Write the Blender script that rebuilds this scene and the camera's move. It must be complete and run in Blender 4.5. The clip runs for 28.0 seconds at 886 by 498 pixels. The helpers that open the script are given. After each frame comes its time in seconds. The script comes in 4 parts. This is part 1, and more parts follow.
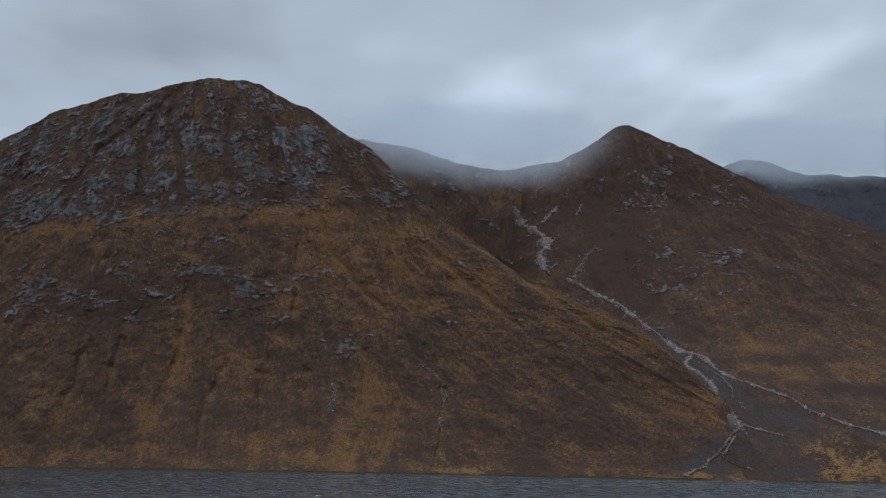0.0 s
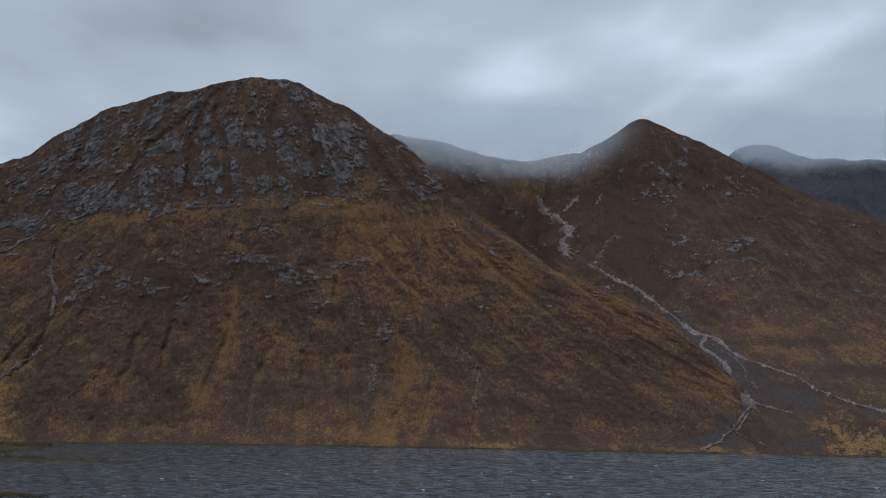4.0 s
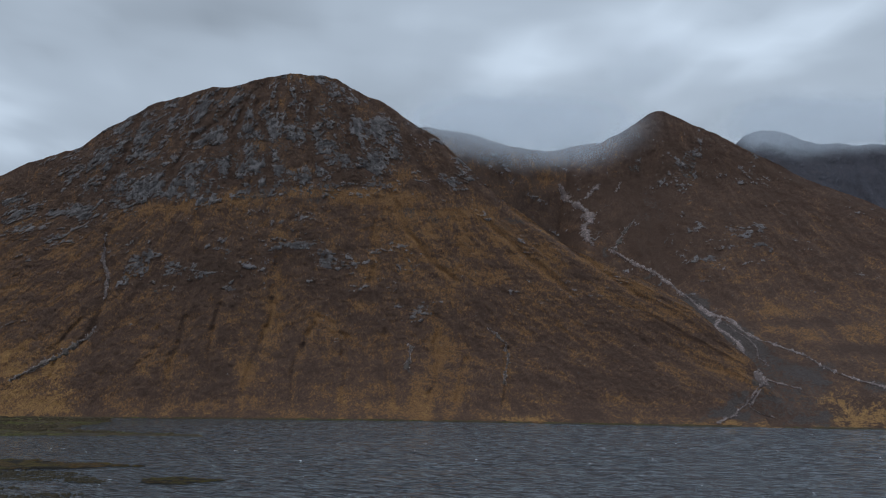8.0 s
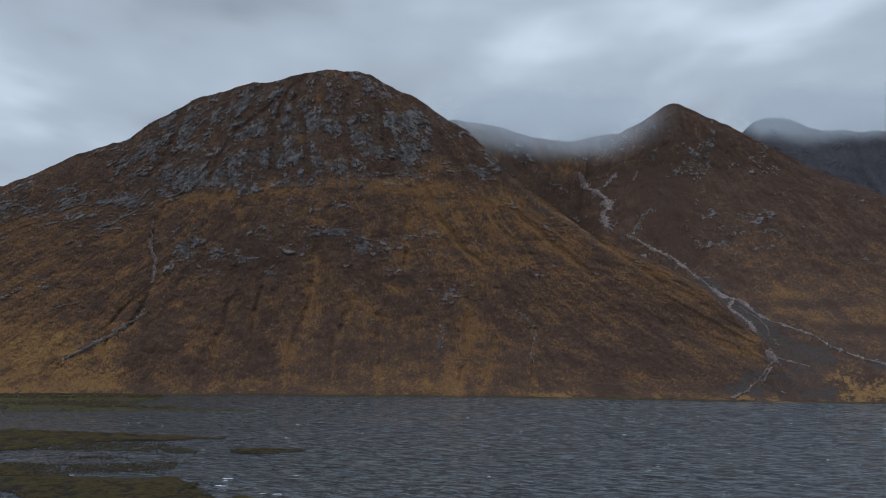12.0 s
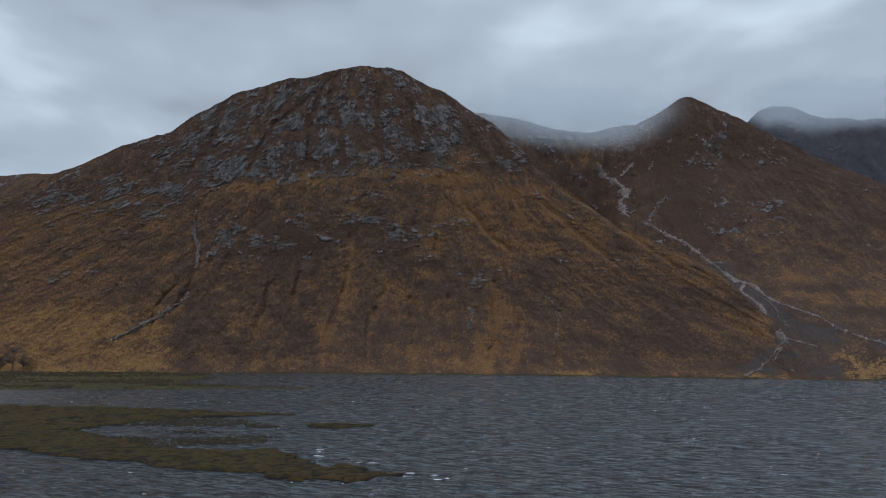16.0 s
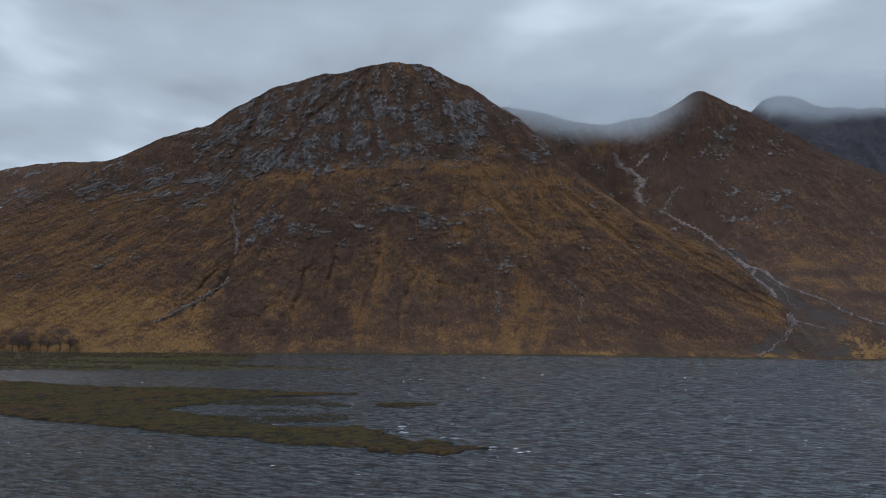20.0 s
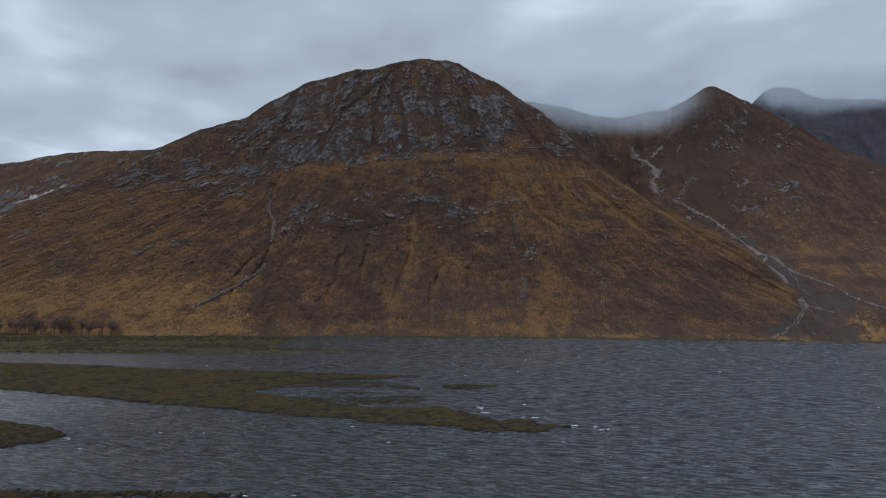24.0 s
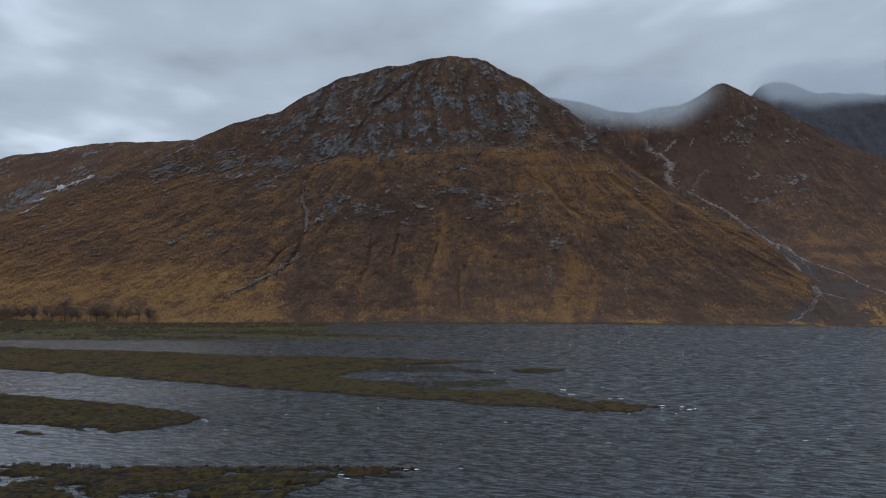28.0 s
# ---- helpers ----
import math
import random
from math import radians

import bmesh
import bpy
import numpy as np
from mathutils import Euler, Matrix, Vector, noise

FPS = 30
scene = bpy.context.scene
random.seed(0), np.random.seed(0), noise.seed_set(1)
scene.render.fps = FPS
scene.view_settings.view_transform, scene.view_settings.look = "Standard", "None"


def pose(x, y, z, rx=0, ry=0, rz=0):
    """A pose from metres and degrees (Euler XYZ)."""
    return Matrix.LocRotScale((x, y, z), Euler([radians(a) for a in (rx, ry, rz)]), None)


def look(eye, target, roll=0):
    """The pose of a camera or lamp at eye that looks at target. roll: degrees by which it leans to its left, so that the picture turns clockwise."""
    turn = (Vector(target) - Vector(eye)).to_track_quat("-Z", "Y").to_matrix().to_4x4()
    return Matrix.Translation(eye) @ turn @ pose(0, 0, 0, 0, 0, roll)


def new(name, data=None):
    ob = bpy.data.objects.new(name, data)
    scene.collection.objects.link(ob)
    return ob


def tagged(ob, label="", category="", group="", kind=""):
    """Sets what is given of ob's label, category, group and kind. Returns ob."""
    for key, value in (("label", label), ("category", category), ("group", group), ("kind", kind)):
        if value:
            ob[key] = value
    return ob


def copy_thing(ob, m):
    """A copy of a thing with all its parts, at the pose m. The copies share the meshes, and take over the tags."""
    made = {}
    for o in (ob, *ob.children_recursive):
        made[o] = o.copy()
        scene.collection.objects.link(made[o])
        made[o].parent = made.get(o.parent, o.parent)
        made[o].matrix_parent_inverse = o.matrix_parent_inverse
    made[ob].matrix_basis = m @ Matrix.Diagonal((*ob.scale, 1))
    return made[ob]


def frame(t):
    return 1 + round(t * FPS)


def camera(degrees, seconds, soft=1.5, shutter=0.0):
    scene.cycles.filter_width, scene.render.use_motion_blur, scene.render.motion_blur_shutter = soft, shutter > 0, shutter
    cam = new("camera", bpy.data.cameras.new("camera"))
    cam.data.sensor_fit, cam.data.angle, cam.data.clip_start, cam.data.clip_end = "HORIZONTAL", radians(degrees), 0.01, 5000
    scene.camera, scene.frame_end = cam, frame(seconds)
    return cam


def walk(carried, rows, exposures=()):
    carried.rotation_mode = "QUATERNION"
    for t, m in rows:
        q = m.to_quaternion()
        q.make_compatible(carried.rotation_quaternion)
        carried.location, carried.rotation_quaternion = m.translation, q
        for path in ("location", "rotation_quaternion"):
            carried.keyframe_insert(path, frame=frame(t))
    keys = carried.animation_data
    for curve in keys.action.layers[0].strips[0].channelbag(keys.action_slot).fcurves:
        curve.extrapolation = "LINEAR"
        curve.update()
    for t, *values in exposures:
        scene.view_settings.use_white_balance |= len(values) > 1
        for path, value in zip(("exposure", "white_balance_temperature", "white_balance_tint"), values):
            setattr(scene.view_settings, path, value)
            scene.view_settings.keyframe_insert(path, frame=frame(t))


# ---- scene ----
# ---- camera and its way: a drone backing off over the loch, rising and tilting down ----
cam = camera(44.26, 28.0, soft=1.0)
WAY = (
    (0, -8.60, 8.61, 32.66, 98.501, -0.158, -5.992),
    (1, -14.43, -2.97, 35.25, 98.014, -0.208, -5.973),
    (2, -20.36, -14.39, 37.38, 97.561, -0.257, -5.954),
    (3, -26.38, -25.70, 39.15, 97.137, -0.304, -5.937),
    (4, -32.46, -36.95, 40.64, 96.737, -0.350, -5.920),
    (5, -38.62, -48.18, 41.91, 96.356, -0.393, -5.906),
    (6, -44.85, -59.42, 43.03, 95.992, -0.434, -5.893),
    (7, -51.15, -70.72, 44.05, 95.639, -0.474, -5.883),
    (8, -57.56, -82.08, 45.04, 95.296, -0.512, -5.878),
    (9, -64.07, -93.52, 46.03, 94.959, -0.548, -5.878),
    (10, -70.73, -105.05, 47.06, 94.627, -0.582, -5.884),
    (11, -77.56, -116.68, 48.18, 94.296, -0.614, -5.900),
    (12, -84.59, -128.39, 49.40, 93.967, -0.645, -5.926),
    (13, -91.87, -140.17, 50.74, 93.637, -0.673, -5.966),
    (14, -99.44, -152.01, 52.23, 93.306, -0.700, -6.021),
    (15, -107.37, -163.87, 53.87, 92.973, -0.725, -6.094),
    (16, -115.71, -175.74, 55.66, 92.639, -0.748, -6.189),
    (17, -124.51, -187.55, 57.59, 92.304, -0.769, -6.308),
    (18, -133.86, -199.28, 59.66, 91.969, -0.789, -6.456),
    (19, -143.84, -210.86, 61.86, 91.636, -0.806, -6.636),
    (20, -154.51, -222.24, 64.15, 91.305, -0.822, -6.851),
    (21, -165.97, -233.35, 66.51, 90.980, -0.836, -7.107),
    (22, -178.31, -244.12, 68.90, 90.662, -0.848, -7.407),
    (23, -191.63, -254.46, 71.29, 90.355, -0.858, -7.756),
    (24, -206.03, -264.29, 73.62, 90.061, -0.866, -8.160),
    (25, -221.63, -273.52, 75.85, 89.785, -0.873, -8.623),
    (26, -238.54, -282.03, 77.90, 89.530, -0.877, -9.151),
    (27, -256.88, -289.74, 79.72, 89.302, -0.880, -9.750),
    (28, -276.77, -296.52, 81.23, 89.104, -0.881, -10.425),
)
walk(cam, [(t, pose(x, y, z, rx, 0, rz) @ pose(0, 0, 0, 0, 0, lean)) for t, x, y, z, rx, lean, rz in WAY],
     exposures=((0.0, 0.0, 6270, 10), (28.0, 0.0, 6270, 10)))

# ---- world: overcast sky ----
world = bpy.data.worlds.new("overcast_sky")
scene.world = world
world.use_nodes = True
wt = world.node_tree
wt.nodes.clear()


def wn(kind, **values):
    n = wt.nodes.new(kind)
    for k, v in values.items():
        n.inputs[k.replace("_", " ")].default_value = v
    return n


w_out = wt.nodes.new("ShaderNodeOutputWorld")
w_bg = wn("ShaderNodeBackground", Strength=1.12)
w_sky = wt.nodes.new("ShaderNodeTexSky")
w_sky.sky_type = "NISHITA"
w_sky.sun_disc = False
w_sky.sun_elevation, w_sky.sun_rotation = radians(38), radians(150)
w_dim = wt.nodes.new("ShaderNodeVectorMath")
w_dim.operation = "SCALE"
w_dim.inputs["Scale"].default_value = 0.05
w_co = wt.nodes.new("ShaderNodeTexCoord")
w_map = wt.nodes.new("ShaderNodeMapping")
w_map.inputs["Scale"].default_value = (1.0, 1.0, 1.9)
w_n1 = wn("ShaderNodeTexNoise", Scale=3.0, Detail=4.0, Roughness=0.5)
w_n2 = wn("ShaderNodeTexNoise", Scale=9.0, Detail=3.0, Roughness=0.5)
w_add = wt.nodes.new("ShaderNodeMath")
w_add.operation = "MULTIPLY_ADD"
w_add.inputs[1].default_value = 0.35
w_ramp = wt.nodes.new("ShaderNodeValToRGB")
SKY_STOPS = ((0.47, (0.285, 0.35, 0.435)), (0.66, (0.415, 0.50, 0.605)), (0.84, (0.63, 0.74, 0.87)))
while len(w_ramp.color_ramp.elements) < len(SKY_STOPS):
    w_ramp.color_ramp.elements.new(0.5)
for el, (at, col) in zip(w_ramp.color_ramp.elements, SKY_STOPS):
    el.position, el.color = at, (*col, 1)
w_mix = wt.nodes.new("ShaderNodeMixRGB")
w_mix.inputs[0].default_value = 0.9
wl = wt.links.new
wl(w_co.outputs["Generated"], w_map.inputs[0])
wl(w_map.outputs[0], w_n1.inputs["Vector"])
wl(w_map.outputs[0], w_n2.inputs["Vector"])
wl(w_n2.outputs["Fac"], w_add.inputs[0])
wl(w_n1.outputs["Fac"], w_add.inputs[2])
w_sep = wt.nodes.new("ShaderNodeSeparateXYZ")
wl(w_co.outputs["Generated"], w_sep.inputs[0])
w_side = wt.nodes.new("ShaderNodeMath")
w_side.operation = "MULTIPLY_ADD"
w_side.inputs[1].default_value = 0.22
wl(w_sep.outputs[0], w_side.inputs[0])
wl(w_add.outputs[0], w_side.inputs[2])
w_up = wt.nodes.new("ShaderNodeMath")
w_up.operation = "MULTIPLY_ADD"
w_up.inputs[1].default_value = 0.22
wl(w_sep.outputs[2], w_up.inputs[0])
wl(w_side.outputs[0], w_up.inputs[2])
w_low = wt.nodes.new("ShaderNodeMath")
w_low.operation = "SUBTRACT"
w_low.inputs[1].default_value = 0.045
wl(w_up.outputs[0], w_low.inputs[0])
wl(w_low.outputs[0], w_ramp.inputs[0])
wl(w_sky.outputs[0], w_dim.inputs[0])
wl(w_dim.outputs[0], w_mix.inputs[1])
wl(w_ramp.outputs[0], w_mix.inputs[2])
wl(w_mix.outputs[0], w_bg.inputs["Color"])
wl(w_bg.outputs[0], w_out.inputs[0])

sun = new("sun", bpy.data.lights.new("sun", "SUN"))
sun.data.energy, sun.data.angle, sun.data.color = 1.25, radians(14), (1.0, 0.97, 0.94)
sun.matrix_world = look((-500, -200, 900), (0, 450, 100))


# ---- number helpers ----
def vnoise(x, y, seed=0):
    """Smooth value noise of two arrays, 0 to 1."""
    xi, yi = np.floor(x).astype(np.int64), np.floor(y).astype(np.int64)
    u, v = x - xi, y - yi
    u, v = u * u * u * (u * (u * 6 - 15) + 10), v * v * v * (v * (v * 6 - 15) + 10)

    def rnd(i, j):
        n = (i * 374761393 + j * 668265263 + seed * 974711) & 0xFFFFFFFF
        n = ((n ^ (n >> 13)) * 1274126177) & 0xFFFFFFFF
        return ((n ^ (n >> 16)) & 0xFFFF) / 65535.0

    a, b, c, d = rnd(xi, yi), rnd(xi + 1, yi), rnd(xi, yi + 1), rnd(xi + 1, yi + 1)
    return (a * (1 - u) + b * u) * (1 - v) + (c * (1 - u) + d * u) * v


def fbm(x, y, octaves=4, seed=0):
    total, amp, norm = 0, 1.0, 0
    for k in range(octaves):
        total = total + amp * vnoise(x * 2 ** k + 17.3 * k, y * 2 ** k - 9.1 * k, seed + k)
        norm += amp
        amp *= 0.5
    return total / norm


def ridged(x, y, octaves=4, seed=0):
    total, amp, norm = 0, 1.0, 0
    for k in range(octaves):
        total = total + amp * (1 - np.abs(2 * vnoise(x * 2 ** k + 5.7 * k, y * 2 ** k + 3.3 * k, seed + k) - 1))
        norm += amp
        amp *= 0.5
    return total / norm


def slabs(x, z, seed=0):
    """Jittered cells: how far each place is inside its cell, the cell's tone, and the offset from its heart."""
    def rnd(i, j, k):
        n = (i * 374761393 + j * 668265263 + (seed + k) * 974711) & 0xFFFFFFFF
        n = ((n ^ (n >> 13)) * 1274126177) & 0xFFFFFFFF
        return ((n ^ (n >> 16)) & 0xFFFF) / 65535.0

    xi, zi = np.floor(x).astype(np.int64), np.floor(z).astype(np.int64)
    first, second = np.full(x.shape, 9.0), np.full(x.shape, 9.0)
    tone, ox, oz = 0 * x, 0 * x, 0 * x
    for di in (-1, 0, 1):
        for dj in (-1, 0, 1):
            i, j = xi + di, zi + dj
            px, pz = x - i - 0.15 - 0.7 * rnd(i, j, 1), z - j - 0.15 - 0.7 * rnd(i, j, 2)
            d = np.hypot(px, pz)
            near = d < first
            second = np.where(near, first, np.minimum(second, d))
            first = np.where(near, d, first)
            tone, ox, oz = np.where(near, rnd(i, j, 3), tone), np.where(near, px, ox), np.where(near, pz, oz)
    return second - first, tone, ox, oz


def smooth(x, a, b):
    t = np.clip((x - a) / (b - a), 0, 1)
    return t * t * (3 - 2 * t)


def blob(x, z, cx, cz, rx, rz):
    return np.exp(-(((x - cx) / rx) ** 2 + ((z - cz) / rz) ** 2))


# ---- materials ----
def material(name, rough=0.9):
    m = bpy.data.materials.new(name)
    m.use_nodes = True
    b = m.node_tree.nodes["Principled BSDF"]
    b.inputs["Roughness"].default_value = rough
    b.inputs["Specular IOR Level"].default_value = 0.25
    return m, m.node_tree, b


class Graph:
    """Short ways to wire a material's nodes."""

    def __init__(self, tree):
        self.t = tree

    def link(self, a, b):
        self.t.links.new(a, b)

    def attr(self, name):
        n = self.t.nodes.new("ShaderNodeAttribute")
        n.attribute_name = name
        return n

    def scaled(self, vec, s):
        n = self.t.nodes.new("ShaderNodeMapping")
        n.inputs["Scale"].default_value = s
        self.link(vec, n.inputs[0])
        return n.outputs[0]

    def turned(self, vec, s, degrees, axis=1):
        n = self.t.nodes.new("ShaderNodeMapping")
        n.inputs["Rotation"].default_value[axis] = radians(degrees)
        self.link(vec, n.inputs[0])
        return self.scaled(n.outputs[0], s)

    def pos(self):
        return self.t.nodes.new("ShaderNodeNewGeometry").outputs["Position"]

    def noise(self, vec, scale, detail=5, rough=0.55, distort=0.0):
        n = self.t.nodes.new("ShaderNodeTexNoise")
        n.inputs["Scale"].default_value = scale
        n.inputs["Detail"].default_value = detail
        n.inputs["Roughness"].default_value = rough
        n.inputs["Distortion"].default_value = distort
        self.link(vec, n.inputs["Vector"])
        return n.outputs["Fac"]

    def voronoi(self, vec, scale, out="Distance"):
        n = self.t.nodes.new("ShaderNodeTexVoronoi")
        n.inputs["Scale"].default_value = scale
        self.link(vec, n.inputs["Vector"])
        return n.outputs[out]

    def span(self, value, a, b, lo=0.0, hi=1.0):
        n = self.t.nodes.new("ShaderNodeMapRange")
        n.interpolation_type = "SMOOTHSTEP"
        for k, v in zip((1, 2, 3, 4), (a, b, lo, hi)):
            n.inputs[k].default_value = v
        self.link(value, n.inputs[0])
        return n.outputs[0]

    def math(self, op, a, b):
        n = self.t.nodes.new("ShaderNodeMath")
        n.operation = op
        for i, v in enumerate((a, b)):
            if isinstance(v, (int, float)):
                n.inputs[i].default_value = v
            else:
                self.link(v, n.inputs[i])
        return n.outputs[0]

    def mix(self, fac, a, b):
        n = self.t.nodes.new("ShaderNodeMixRGB")
        for i, v in enumerate((fac, a, b)):
            if isinstance(v, (int, float)):
                n.inputs[i].default_value = v
            elif isinstance(v, tuple):
                n.inputs[i].default_value = (*v, 1)
            else:
                self.link(v, n.inputs[i])
        return n.outputs[0]

    def bump(self, height, strength, distance, bsdf):
        n = self.t.nodes.new("ShaderNodeBump")
        n.inputs["Strength"].default_value = strength
        n.inputs["Distance"].default_value = distance
        self.link(height, n.inputs["Height"])
        self.link(n.outputs[0], bsdf.inputs["Normal"])


def hill_material(name, heather, grass, straw, rock, gravel):
    """Moor: heather brown mottled with tawny grass, grey rock and gravel where the mesh says so."""
    m, t, b = material(name)
    g = Graph(t)
    lie = t.nodes.new("ShaderNodeSeparateXYZ")
    fan = g.attr("fan").outputs["Vector"]
    g.link(fan, lie.inputs[0])
    flow = t.nodes.new("ShaderNodeCombineXYZ")
    g.link(lie.outputs[0], flow.inputs[0])
    g.link(lie.outputs[1], flow.inputs[1])
    flow = flow.outputs[0]
    at = g.pos()
    masks = t.nodes.new("ShaderNodeSeparateXYZ")
    g.link(g.attr("cover").outputs["Vector"], masks.inputs[0])
    streak = g.noise(g.turned(flow, (0.27, 0.095, 1), 8, 2), 1.0, 8, 0.74, 1.1)
    patch = g.noise(g.scaled(flow, (0.085, 0.07, 1)), 1.0, 8, 0.72, 1.5)
    fine = g.noise(at, 0.55, 8, 0.78)
    speck = g.noise(g.scaled(at, (1, 1, 1.5)), 1.3, 5, 0.75)
    mixed = g.math("ADD", g.math("MULTIPLY", streak, 0.9), g.math("MULTIPLY", patch, 0.9))
    mixed = g.math("ADD", mixed, g.math("MULTIPLY", fine, 1.6))
    mixed = g.math("SUBTRACT", mixed, 1.70)
    tuft = g.math("ADD", mixed, g.math("MULTIPLY", g.math("SUBTRACT", masks.outputs[1], 0.5), 0.75))
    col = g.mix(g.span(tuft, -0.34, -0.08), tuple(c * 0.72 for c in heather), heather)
    col = g.mix(g.span(tuft, -0.08, 0.20), col, grass)
    pale = g.math("ADD", mixed, g.math("MULTIPLY", g.math("SUBTRACT", masks.outputs[2], 0.5), 0.85))
    col = g.mix(g.span(pale, 0.02, 0.26), col, straw)
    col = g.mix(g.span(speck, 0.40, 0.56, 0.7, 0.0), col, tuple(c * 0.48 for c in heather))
    # bare rock: blocks of differing tone, stained along their joints
    chip = g.noise(g.turned(at, (0.30, 0.30, 0.55), 30), 1.0, 8, 0.74, 0.8)
    stain = g.noise(g.scaled(flow, (0.16, 0.05, 1)), 1.0, 6, 0.7, 0.6)
    rocky = g.math("ADD", masks.outputs[0], g.math("MULTIPLY", g.math("SUBTRACT", chip, 0.5), 2.0))
    rocky = g.math("ADD", rocky, g.math("MULTIPLY", g.math("SUBTRACT", fine, 0.5), 2.4))
    rocky = g.span(rocky, 0.36, 0.62, 0.0, 0.92)
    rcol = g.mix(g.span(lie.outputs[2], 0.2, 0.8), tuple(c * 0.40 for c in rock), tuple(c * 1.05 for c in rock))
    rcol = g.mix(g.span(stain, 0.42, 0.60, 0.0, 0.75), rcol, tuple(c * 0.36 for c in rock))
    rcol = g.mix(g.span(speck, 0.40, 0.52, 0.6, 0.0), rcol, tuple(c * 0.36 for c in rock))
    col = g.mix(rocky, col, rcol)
    stony = g.math("ADD", g.attr("amount").outputs["Fac"], g.math("MULTIPLY", g.math("SUBTRACT", fine, 0.5), 1.7))
    gcol = g.mix(g.span(speck, 0.38, 0.62), tuple(c * 0.55 for c in gravel), gravel)
    col = g.mix(g.span(stony, 0.40, 0.56, 0.0, 0.95), col, gcol)
    g.link(col, b.inputs["Base Color"])
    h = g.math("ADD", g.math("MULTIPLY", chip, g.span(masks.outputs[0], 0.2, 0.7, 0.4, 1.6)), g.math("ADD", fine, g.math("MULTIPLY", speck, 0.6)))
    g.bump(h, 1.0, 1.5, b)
    return m


HEATHER, GRASS, STRAW, ROCK = (0.110, 0.068, 0.049), (0.242, 0.132, 0.056), (0.335, 0.192, 0.074), (0.242, 0.232, 0.240)
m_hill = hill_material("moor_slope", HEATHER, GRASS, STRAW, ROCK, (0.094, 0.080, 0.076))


# blue haze and cloud shade on the distant mountain are mixed into these colours
m_far = hill_material("far_hazed_slope", (0.080, 0.080, 0.098), (0.098, 0.092, 0.10), (0.115, 0.105, 0.105), (0.11, 0.115, 0.135), (0.1, 0.1, 0.1))


def scree_material(name, light, dark):
    m, t, b = material(name, 0.8)
    g = Graph(t)
    at = g.pos()
    v = g.noise(g.turned(at, (0.6, 0.6, 1.5), 15), 1.0, 7, 0.78)
    s = g.noise(at, 0.20, 4, 0.6)
    col = g.mix(g.span(v, 0.42, 0.60), dark, light)
    col = g.mix(g.span(s, 0.44, 0.58, 0.0, 0.8), col, tuple(c * 0.36 for c in light))
    g.link(col, b.inputs["Base Color"])
    g.bump(v, 0.6, 0.5, b)
    return m


m_scree = scree_material("burn_stones", (0.29, 0.232, 0.222), (0.09, 0.074, 0.07))
m_pale = scree_material("bare_pale_slab", (0.55, 0.55, 0.58), (0.24, 0.235, 0.24))
m_gravel = scree_material("fan_gravel", (0.17, 0.145, 0.13), (0.06, 0.05, 0.045))
m_rock = scree_material("outcrop_rock", (0.165, 0.155, 0.152), (0.05, 0.045, 0.043))


m_boulder, btree, bbsdf = material("loose_boulders", 0.8)
gb = Graph(btree)
each = btree.nodes.new("ShaderNodeNewGeometry").outputs["Random Per Island"]
gb.link(gb.mix(gb.span(gb.noise(gb.pos(), 2.2, 4, 0.7), 0.4, 0.62, 0.6, 0.0), gb.mix(each, (0.12, 0.10, 0.096), (0.37, 0.318, 0.31)), (0.07, 0.06, 0.058)), bbsdf.inputs["Base Color"])


def marsh_material(name, moss, brown, mud_and_hollow, lay=0, stretch=(0.02, 0.045, 0), relief=1.0):
    m, t, b = material(name)
    g = Graph(t)
    at = g.pos()
    zz = t.nodes.new("ShaderNodeSeparateXYZ")
    g.link(at, zz.inputs[0])
    broad = g.noise(g.turned(at, stretch, lay, 2), 1.0, 6, 0.65, 0.8)
    lumps = g.noise(g.scaled(at, (0.30, 0.48, 0)), 1.0, 7, 0.76, 0.6)
    fine = g.noise(at, 1.1, 6, 0.75)
    col = g.mix(g.span(broad, 0.42, 0.58), moss, brown)
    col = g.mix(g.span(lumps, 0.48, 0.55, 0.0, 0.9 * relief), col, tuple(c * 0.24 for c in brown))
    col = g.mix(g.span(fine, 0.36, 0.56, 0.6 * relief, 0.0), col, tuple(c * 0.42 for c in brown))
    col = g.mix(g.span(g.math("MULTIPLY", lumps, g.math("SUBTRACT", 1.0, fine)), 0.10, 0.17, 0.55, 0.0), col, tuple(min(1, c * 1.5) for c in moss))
    # darker in the hollows between hummocks, where amount is low
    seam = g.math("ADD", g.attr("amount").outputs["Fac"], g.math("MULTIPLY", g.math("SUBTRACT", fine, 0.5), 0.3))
    col = g.mix(g.span(seam, 0.18, 0.50, 0.9, 0.0), col, mud_and_hollow)
    edge = g.span(g.math("ADD", zz.outputs[2], g.math("MULTIPLY", g.math("SUBTRACT", lumps, 0.5), 0.9)), 0.15, 0.42)
    col = g.mix(edge, mud_and_hollow, col)
    g.link(col, b.inputs["Base Color"])
    g.bump(g.math("ADD", g.math("MULTIPLY", lumps, 2.0), fine), 1.0, 1.5, b)
    return m


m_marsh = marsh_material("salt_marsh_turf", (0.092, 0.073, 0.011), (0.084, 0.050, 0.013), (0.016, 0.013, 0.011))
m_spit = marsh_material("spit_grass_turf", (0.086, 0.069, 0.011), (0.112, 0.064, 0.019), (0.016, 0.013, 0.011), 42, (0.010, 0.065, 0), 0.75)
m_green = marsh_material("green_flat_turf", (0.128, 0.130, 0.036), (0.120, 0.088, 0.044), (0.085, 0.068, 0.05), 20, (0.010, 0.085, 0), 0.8)

